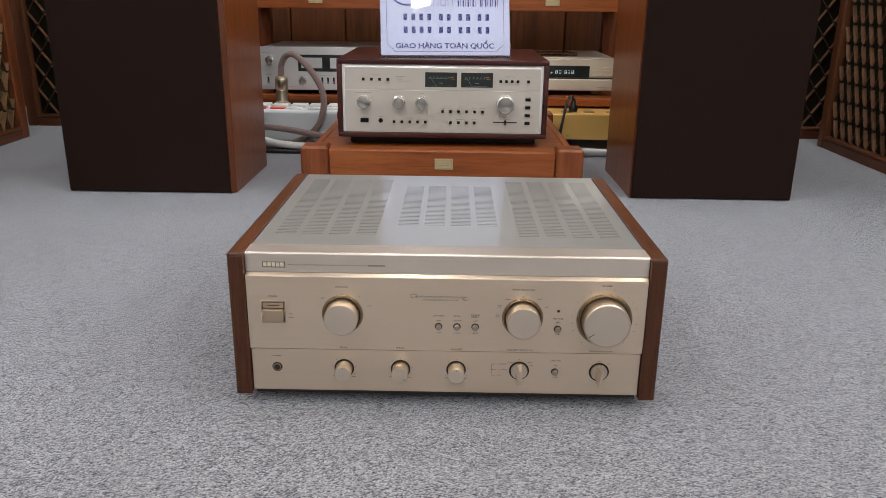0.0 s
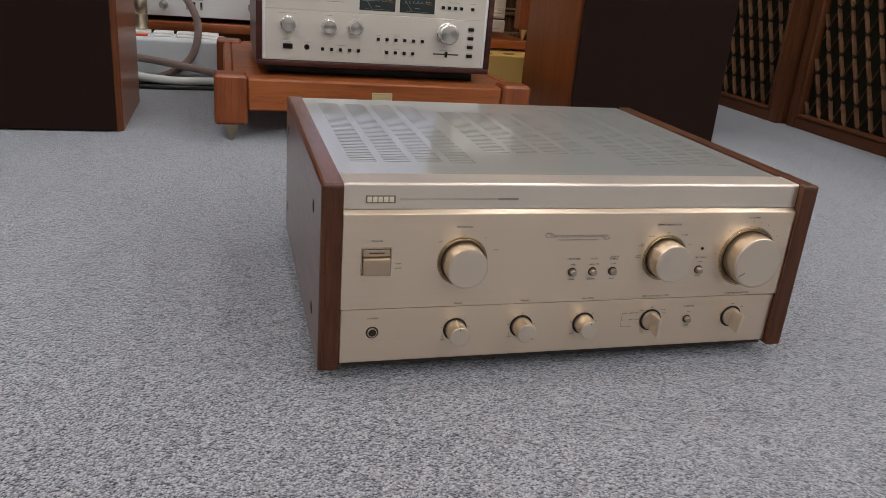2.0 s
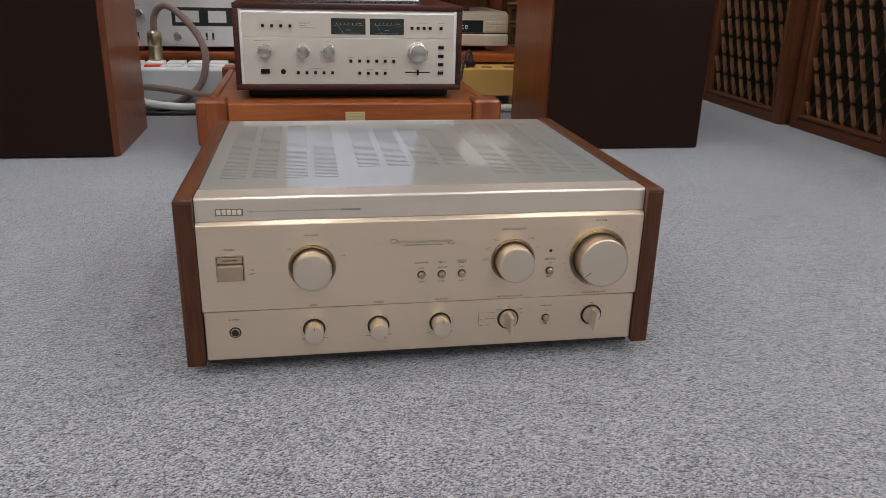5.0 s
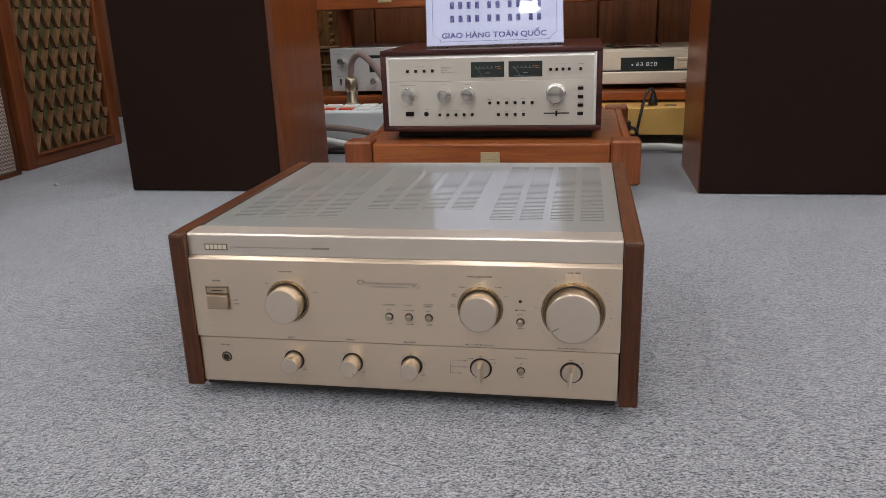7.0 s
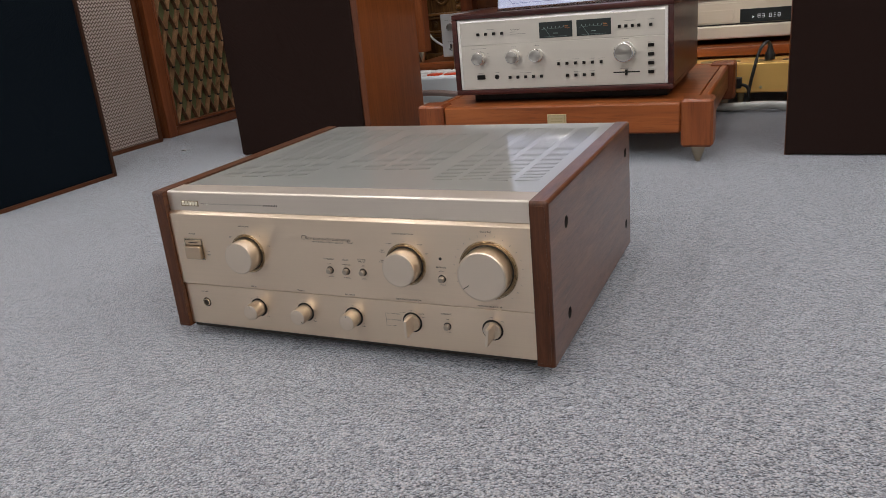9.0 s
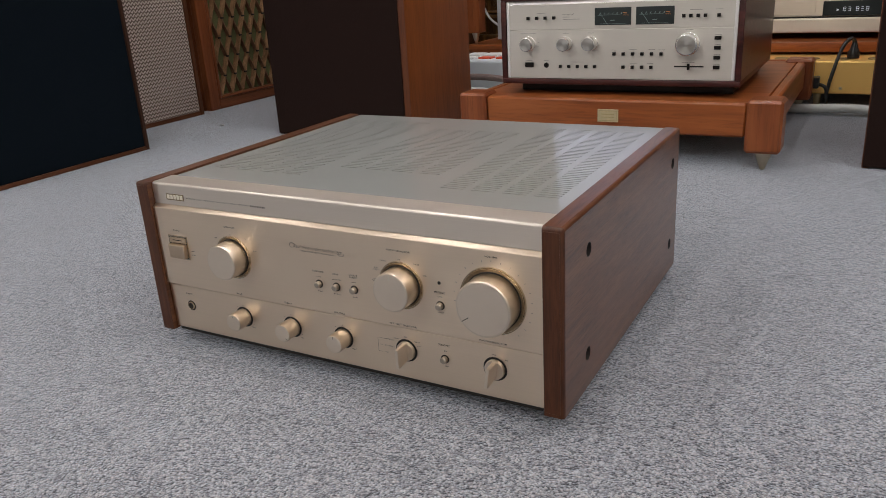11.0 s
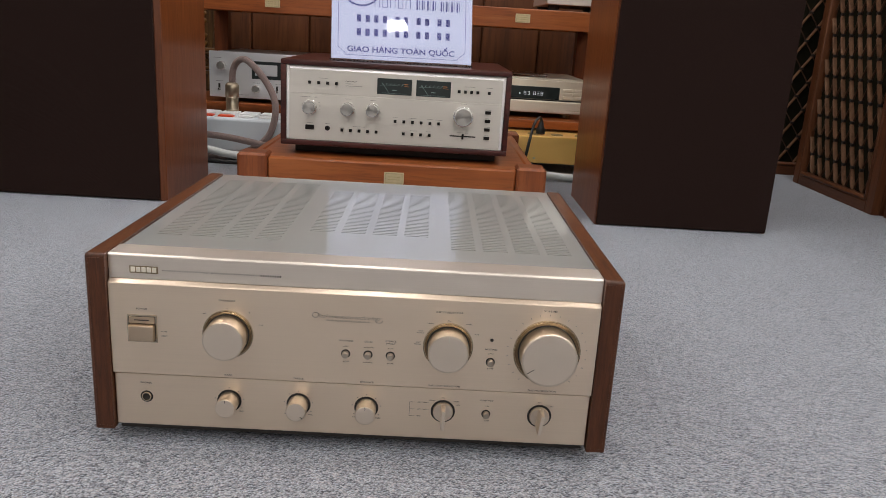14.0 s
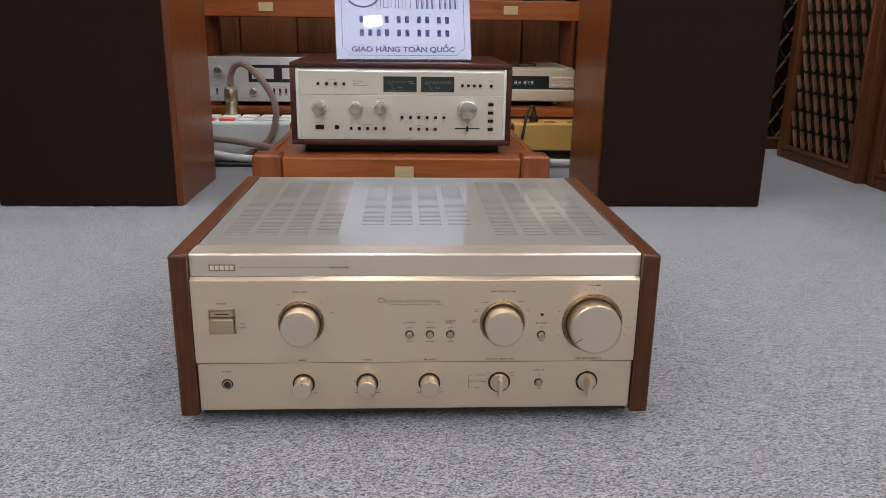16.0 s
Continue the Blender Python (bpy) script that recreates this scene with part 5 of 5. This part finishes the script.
def tuner():
    T = thing("tuner", (0, 0, 0), "cold silver tuner with a dark dial window on the rack", "tuner")
    x0, x1, yf, z0, z1 = -0.604, -0.182, 2.474, 0.1570, 0.2880
    box_part("body", (x0 + 0.004, x1 - 0.004, yf + 0.006, yf + 0.36, z0 + 0.002, z1 - 0.003), SILVER_COLD, T, 0.002, "grey metal body")
    box_part("face", (x0, x1, yf, yf + 0.0058, z0, z1), SILVER_COLD, T, 0.0012, "brushed silver face")
    w = box_part("dial_window", (-0.480, -0.240, yf - 0.0008, yf + 0.002, 0.2140, 0.2650), METER_BLACK, T, 0.0006, "dark dial window")
    box_part("meter_card", (-0.470, -0.405, yf - 0.0012, yf, 0.2240, 0.2560), SILVER_COLD, w, 0.0)
    box_part("meter_card", (-0.380, -0.330, yf - 0.0012, yf, 0.2240, 0.2560), SILVER_COLD, w, 0.0)
    small_knob(T, -0.566, 0.2480, 0.0125, 0.020, yf)
    small_knob(T, -0.466, 0.1860, 0.0115, 0.018, yf)
    small_knob(T, -0.230, 0.1900, 0.0180, 0.022, yf)
    for x in (-0.575, -0.548, -0.406, -0.388, -0.370):
        box_part("toggle_slot", (x - 0.0028, x + 0.0028, yf - 0.0004, yf + 0.001, 0.1760, 0.1960), GAP, T)
        box_part("toggle", (x - 0.0020, x + 0.0020, yf - 0.010, yf, 0.1780, 0.1840), CHROME, T, 0.0006, "small lever")
    bars([(-0.590, -0.568, 0.2690, 0.2696), (-0.585, -0.565, 0.2030, 0.2036), (-0.476, -0.456, 0.2020, 0.2026), (-0.412, -0.366, 0.2010, 0.2016), (-0.52, -0.49, 0.166, 0.1666)], yf - 0.0003, INK, T)
    for fx in (x0 + 0.05, x1 - 0.05):
        for fy in (yf + 0.05, yf + 0.31):
            k = B()
            lathe(k, [(0, 0), (0.016, 0), (0.018, 0.0135), (0, 0.0135)], Matrix.Translation((fx, fy, 0.1442)), 20)
            part("foot", k, RUBBER, T, "", True)


tuner()


def disc_player():
    D = thing("disc_player", (0, 0, 0), "pale champagne disc player with a lit display on the rack", "disc player")
    x0, x1, yf = 0.080, 0.515, 2.530
    z0, z1 = 0.1600, 0.2570
    box_part("body", (x0 + 0.003, x1 - 0.003, yf + 0.010, yf + 0.33, z0 + 0.004, z1 + 0.006), PLAYER, D, 0.003, "pale metal body")
    box_part("upper_face", (x0, x1, yf, yf + 0.0098, 0.1995, z1), PLAYER, D, 0.002, "pale champagne upper face")
    box_part("lower_face", (x0, x1, yf - 0.010, yf + 0.0098, z0, 0.1965), PLAYER, D, 0.004, "rounded champagne lower lip")
    box_part("lip", (x0, x1, yf - 0.004, yf + 0.0098, 0.1968, 0.1992), GAP, D)
    d = box_part("display", (0.282, 0.436, yf - 0.0012, yf + 0.003, 0.2010, 0.2370), METER_BLACK, D, 0.0006, "black display window")
    e = yf - 0.0015
    for x, n in ((0.329, 1), (0.340, 2), (0.358, 3), (0.369, 4), (0.380, 5)):
        k = B()
        for z in (0.2125, 0.2170, 0.2215):
            quad_strip(k, [(x, z), (x + 0.0045, z)], 0.0009, e)
        if n != 4:
            quad_strip(k, [(x + 0.0052, 0.2130), (x + 0.0052, 0.2210)], 0.0009, e)
        if n % 2:
            quad_strip(k, [(x - 0.0007, 0.2130), (x - 0.0007, 0.2210)], 0.0009, e)
        part("digit", k, DIGIT, d, "pale lit digit")
    k = B()
    quad_strip(k, [(0.314, 0.2130), (0.318, 0.2150), (0.314, 0.2170)], 0.0012, e)
    part("play_mark", k, DIGIT, d, "pale lit mark")
    for i in range(2):
        for j in range(3):
            x, z = 0.446 + 0.033 * i, 0.2255 - 0.0105 * j
            box_part("key", (x, x + 0.029, yf - 0.0025, yf + 0.001, z, z + 0.0085), PLAYER, D, 0.001, "flat pale key")
    k = B()
    quad_strip(k, [(0.226, 0.2150), (0.238, 0.2150), (0.238, 0.2220), (0.226, 0.2220), (0.226, 0.2150)], 0.0010, yf - 0.0003)
    part("disc_mark", k, INK, D)
    box_part("tray", (0.095, 0.265, yf - 0.0014, yf + 0.001, 0.2050, 0.2380), PLAYER, D, 0.0008, "closed disc tray")
    bars([(0.46, 0.50, 0.1705, 0.1715)], yf - 0.0103, BRASS_DARK, D)
    for fx in (x0 + 0.05, x1 - 0.05):
        for fy in (yf + 0.045, yf + 0.29):
            k = B()
            lathe(k, [(0, 0), (0.014, 0), (0.016, 0.0175), (0, 0.0175)], Matrix.Translation((fx, fy, 0.1442)), 20)
            part("foot", k, BRASS, D, "brass foot", True)
    # thin case lying on the player
    bm = B()
    box(bm, -0.07, 0.07, -0.06, 0.06, 0.0, 0.010, 0.001, 1)
    single("disc_case", bm, CLEAR, (0.32, 2.62, 0.2634), "clear flat disc case on the player", "disc case", rz=12)


disc_player()

bm = B()
box(bm, 0.368, 0.572, 2.50, 2.83, 0.4745, 0.575, 0.003, 2)
upper = single("silver_component", bm, SILVER, (0, 0, 0), "silver hi-fi component on the upper rack shelf", "hi-fi component", smooth=True)
for fx in (0.395, 0.545):
    for fy in (2.54, 2.79):
        k = B()
        lathe(k, [(0, 0), (0.016, 0), (0.018, 0.0183), (0, 0.0183)], Matrix.Translation((fx, fy, 0.4564)), 20)
        part("foot", k, RUBBER, upper, "", True)


def gold_box():
    G = thing("power_conditioner", (0.45, 2.345, 0.0), "shiny gold power distributor with sockets on the carpet", "power distributor")
    bm = B()
    box(bm, -0.350, 0.215, -0.012, 0.150, 0.036, 0.1130, 0.0035, 2)
    part("body", bm, GOLDBOX, G, "gold anodised metal body", True)
    for fx in (-0.32, -0.15, 0.04, 0.185):
        k = B()
        lathe(k, [(0, 0), (0.006, 0), (0.010, 0.036), (0, 0.036)], Matrix.Translation((fx, 0.02, 0)), 16)
        part("foot", k, BRASS, G, "", True)
    for i in range(8):
        k = B()
        lathe(k, [(0.0, 0.0012), (0.013, 0.0012), (0.0165, 0.0022), (0.017, 0.0)], Matrix.Translation((-0.306 + 0.068 * i, 0.030, 0.1130)), 24)
        part("socket", k, BRASS_DARK, G, "round socket", True)
    for fx in (-0.240, -0.100, 0.100):
        k = B()
        lathe(k, [(0, 0.0025), (0.003, 0.002), (0.0038, 0)], front_at(fx, -0.012, 0.0500), 16)
        part("screw", k, BRASS, G, "", True)
    # black plug and its lead
    P = thing("black_plug", (0.368, 2.378, 0.1154), "black mains plug with a lead in the gold box", "plug")
    k = B()
    lathe(k, [(0, 0), (0.013, 0), (0.0135, 0.012), (0.009, 0.020), (0.0055, 0.034), (0.004, 0.040), (0, 0.040)], None, 20)
    part("body", k, BLACK_CABLE, P, "", True)
    k = B()
    tube(k, [(0, 0, 0.036), (-0.008, -0.010, 0.046), (-0.024, -0.028, 0.026), (-0.038, -0.052, -0.030), (-0.046, -0.060, -0.075), (-0.050, -0.060, -0.1095), (-0.075, -0.058, -0.1108)], 0.0042, 10)
    part("lead", k, BLACK_CABLE, P, "black lead", True)
    Q = thing("front_plug", (0.292, 2.333, 0.066), "black plug in the front of the gold box", "plug")
    k = B()
    box(k, -0.013, 0.013, -0.034, -0.0004, -0.013, 0.013, 0.003, 2)
    part("body", k, BLACK_CABLE, Q, "", True)
    k = B()
    tube(k, [(0.010, -0.026, -0.004), (0.022, -0.030, -0.006), (0.030, -0.032, -0.016), (0.032, -0.032, -0.045), (0.036, -0.030, -0.0617), (0.070, -0.026, -0.0617)], 0.004, 10)
    part("lead", k, BLACK_CABLE, Q, "", True)


gold_box()


def power_strip():
    S = thing("power_strip", (-0.47, 2.303, 0.0), "pale grey power strip with white and red switches on the carpet", "power strip")
    bm = B()
    box(bm, -0.200, 0.165, 0.0, 0.110, 0.022, 0.1180, 0.010, 4)
    part("body", bm, GREYBOX, S, "pale grey glossy plastic body", True)
    bm = B()
    box(bm, -0.190, 0.155, 0.006, 0.104, 0.0, 0.0218, 0.002, 1)
    part("base", bm, RUBBER, S, "dark recessed base", True)
    for i in range(6):
        x = -0.160 + 0.056 * i
        mat = RED_KEY if i in (1, 2) else WHITE_KEY
        box_part("switch", (x - 0.021, x + 0.021, 0.012, 0.040, 0.1176, 0.1225), mat, S, 0.0015, "orange-red switch" if i in (1, 2) else "white switch")
        box_part("outlet", (x - 0.024, x + 0.024, 0.046, 0.102, 0.1176, 0.1262), WHITE_KEY, S, 0.002, "white outlet")
    P = thing("braided_plug", (-0.520, 2.404, 0.1264), "nickel plug with a thick braided mauve lead", "plug")
    k = B()
    lathe(k, [(0, 0), (0.0185, 0), (0.0192, 0.004), (0.0180, 0.006), (0.0180, 0.036), (0.0172, 0.038), (0.0192, 0.041), (0.0192, 0.072), (0.015, 0.078), (0.011, 0.080), (0, 0.080)], None, 28)
    part("body", k, NICKEL, P, "brushed nickel plug body", True)
    k = B()
    tube(k, [(0, 0, 0.074), (0.004, -0.004, 0.112), (0.022, -0.022, 0.140), (0.052, -0.044, 0.146), (0.098, -0.074, 0.112), (0.136, -0.098, 0.060), (0.146, -0.113, 0.010), (0.128, -0.113, -0.050), (0.085, -0.113, -0.088), (0.030, -0.113, -0.108), (-0.05, -0.116, -0.1165), (-0.15, -0.114, -0.1172)], 0.0092, 14)
    part("lead", k, BRAID, P, "mauve braided lead", True)
    k = B()
    tube(k, [(-0.42, 0.06, 0.0095), (-0.30, 0.01, 0.035), (-0.18, -0.012, 0.066), (-0.08, -0.020, 0.074), (0.0, -0.024, 0.070), (0.08, -0.030, 0.058), (0.15, -0.030, 0.045), (0.24, -0.02, 0.024), (0.34, 0.0, 0.0096), (0.45, 0.01, 0.0096)], 0.0092, 14)
    single("braided_lead", k, BRAID, (-0.50, 2.288, 0), "thick mauve braided lead sagging in front of the power strip", "cable", smooth=True)
    k = B()
    tube(k, [(-0.45, 0.0, 0.012), (-0.25, -0.006, 0.016), (-0.13, -0.012, 0.032), (-0.06, -0.014, 0.037), (0.0, -0.016, 0.027), (0.07, -0.016, 0.021), (0.15, -0.012, 0.023), (0.22, 0.0, 0.016), (0.5, 0.005, 0.0125), (0.72, 0.0, 0.0125), (0.80, -0.008, 0.014), (0.87, -0.012, 0.017), (0.94, -0.008, 0.013), (1.05, 0.0, 0.0125), (1.2, 0.0, 0.0125)], 0.0105, 12)
    single("white_lead", k, WHITE_CABLE, (-0.50, 2.266, 0), "white lead lying along the carpet", "cable", smooth=True)
    k = B()
    tube(k, [(-0.30, 0.02, 0.006), (-0.12, 0.0, 0.006), (0.0, -0.012, 0.006), (0.10, -0.010, 0.006), (0.2, 0.0, 0.006), (0.3, 0.02, 0.006)], 0.006, 10)
    single("black_lead", k, BLACK_CABLE, (-0.50, 2.254, 0), "thin black lead lying on the carpet", "cable", smooth=True)


power_strip()


# ---- carved furniture behind the rack ----
def carved_panel(x, seed):
    C = thing("carved_cabinet", (x, 3.05, 0), "dark gilded carved wooden cabinet behind the rack", "cabinet")
    box_part("body", (-0.20, 0.20, 0.0, 0.07, 0.0, 0.95), CARVED, C, 0.004, "dark stained body")
    box_part("plinth", (-0.205, 0.205, -0.012, 0.07, 0.0, 0.12), CARVED, C, 0.006)
    rnd = random.Random(seed)
    # mouldings above and below the frieze
    for z0, z1, out in ((0.180, 0.193, 0.016), (0.197, 0.206, 0.022), (0.250, 0.258, 0.018), (0.262, 0.273, 0.026)):
        box_part("moulding", (-0.203, 0.203, -out, 0.0, z0, z1), GILT, C, 0.0035, "gilded moulding")

    def scroll(cx, cz, size, s):
        k = B()
        tube(k, [(cx + s * size * (1 - i / 17) * math.cos(i * 0.62), -0.006, cz + size * (1 - i / 17) * math.sin(i * 0.62)) for i in range(15)], size * 0.15, 6)
        part("scroll", k, CARVED, C, "", True)
        k = B()
        lathe(k, [(0, size * 0.4), (size * 0.2, size * 0.3), (size * 0.30, size * 0.06), (size * 0.31, 0)], front_at(cx, 0.0, cz), 12)
        part("boss", k, GILT, C, "", True)

    for i in range(7):
        scroll(-0.150 + 0.05 * i + rnd.uniform(-0.003, 0.003), 0.228, 0.017, 1 if i % 2 else -1)
    for row in range(7):
        for col in range(3):
            scroll(-0.085 + 0.085 * col + rnd.uniform(-0.005, 0.005), 0.325 + 0.088 * row, 0.036, 1 if (row + col) % 2 else -1)
    # strings of beads beside the panel
    for bx in (-0.145, 0.145):
        for j in range(24):
            k = B()
            r = rnd.uniform(0.0065, 0.0105)
            lathe(k, [(0, r * 1.25), (r * 0.6, r), (r, r * 0.3), (r, 0)], front_at(bx + rnd.uniform(-0.007, 0.007), 0.0, 0.288 + 0.026 * j), 12)
            part("bead", k, GILT, C, "", True)
    for a in (-0.20, 0.185):
        box_part("pilaster", (a, a + 0.015, -0.020, 0.0, 0.12, 0.95), CARVED, C, 0.003)


carved_panel(-0.93, 4)
carved_panel(0.84, 9)
k = B()
tube(k, [(-0.14, -0.02, 0.30), (-0.09, -0.04, 0.235), (-0.05, -0.06, 0.185), (0.01, -0.09, 0.155)], 0.004, 8)
single("thin_white_lead", k, WHITE_CABLE, (-0.80, 3.0, 0), "thin pale lead hanging behind the rack", "cable", smooth=True)
k = B()
tube(k, [(0.02, 0.12, 0.7245), (0.012, 0.06, 0.7245), (0.008, -0.010, 0.7200), (0.006, -0.030, 0.66), (0.002, -0.045, 0.45), (0.0, -0.052, 0.34), (-0.004, -0.054, 0.222)], 0.0048, 8, 0.6)
single("pale_strap", k, WHITE_CABLE, (-1.259, 2.655, 0), "narrow pale strap hanging over the lattice loudspeaker", "strap", smooth=True)
k = B()
pts = [(0.0, 0.0, 0.0008), (0.009, 0.003, 0.004), (0.016, -0.002, 0.0012), (0.013, -0.010, 0.006), (0.003, -0.008, 0.0025)]
top = [k.verts.new(p) for p in pts]
low = [k.verts.new((x, y, max(z - 0.0012, 0.0002))) for x, y, z in pts]
for i in range(5):
    k.faces.new((top[i], top[(i + 1) % 5], low[(i + 1) % 5], low[i]))
for ring in (top, low):
    k.faces.new(ring[:3])
    k.faces.new((ring[0], ring[2], ring[3], ring[4]))
single("paper_scrap", k, WHITE_KEY, (-1.14, 1.812, 0.0), "tiny crumpled white paper scrap on the carpet", "scrap")


# ---- black components at the side ----
def black_component(z0, h, knobs, label):
    """Local: front at y = 0 looking along -y."""
    C = thing("black_component", (1.122, 1.335, z0), label, "hi-fi component", "black component stack", rz=-90)
    hw = 0.217
    f = 0.018
    box_part("body", (-hw + 0.004, hw - 0.004, 0.008, 0.36, f, f + h), STACK_BLACK, C, 0.002, "black metal body")
    box_part("face", (-hw, hw, 0.0, 0.0078, f, f + h), STACK_BLACK, C, 0.002, "black front")
    box_part("groove", (-hw + 0.01, hw - 0.01, -0.0006, 0.001, f + h * 0.46, f + h * 0.475), GAP, C)
    box_part("badge", (-hw + 0.031, -hw + 0.047, -0.0012, 0.001, f + h - 0.027, f + h - 0.0165), BRASS, C, 0.0004, "small pale badge")
    for x, r in knobs:
        m = front_at(x, 0, f + h * 0.24)
        k = B()
        lathe(k, [(r, 0), (r, 0.016), (r * 0.92, 0.018), (0, 0.018)], m, 28)
        kn = part("knob", k, STACK_GLOSS, C, "black knob", True)
        k = B()
        lathe(k, [(r * 1.02, 0.0135), (r * 1.04, 0.0145), (r * 1.02, 0.0155)], m, 28)
        part("trim_ring", k, STACK_FOOT, kn, "thin bright ring", True)
    for i in range(4):
        box_part("key", (-0.06 + 0.02 * i, -0.048 + 0.02 * i, -0.003, 0.001, f + h * 0.62, f + h * 0.66), STACK_BLACK, C, 0.0006)
    bars([(-hw + 0.03, -hw + 0.06, f + h * 0.60, f + h * 0.615), (0.02, 0.06, f + h * 0.60, f + h * 0.615)], -0.0008, STACK_FOOT, C)
    for fx in (-hw + 0.080, hw - 0.080):
        for fy in (0.035, 0.31):
            k = B()
            lathe(k, [(0, 0), (0.020, 0), (0.022, 0.003), (0.022, 0.0178), (0, 0.0178)], Matrix.Translation((fx, fy, 0)), 24)
            part("foot", k, STACK_FOOT, C, "round silver foot", True)


black_component(0.0, 0.148, [(-0.172, 0.009), (-0.135, 0.006), (-0.096, 0.0105), (-0.046, 0.0105), (0.004, 0.0105), (0.15, 0.022)], "black hi-fi component with silver feet on the carpet")
black_component(0.1662, 0.155, [(-0.16, 0.008), (-0.125, 0.007), (-0.100, 0.009), (-0.085, 0.006), (-0.03, 0.009), (0.13, 0.020)], "black hi-fi component with silver feet stacked on another")
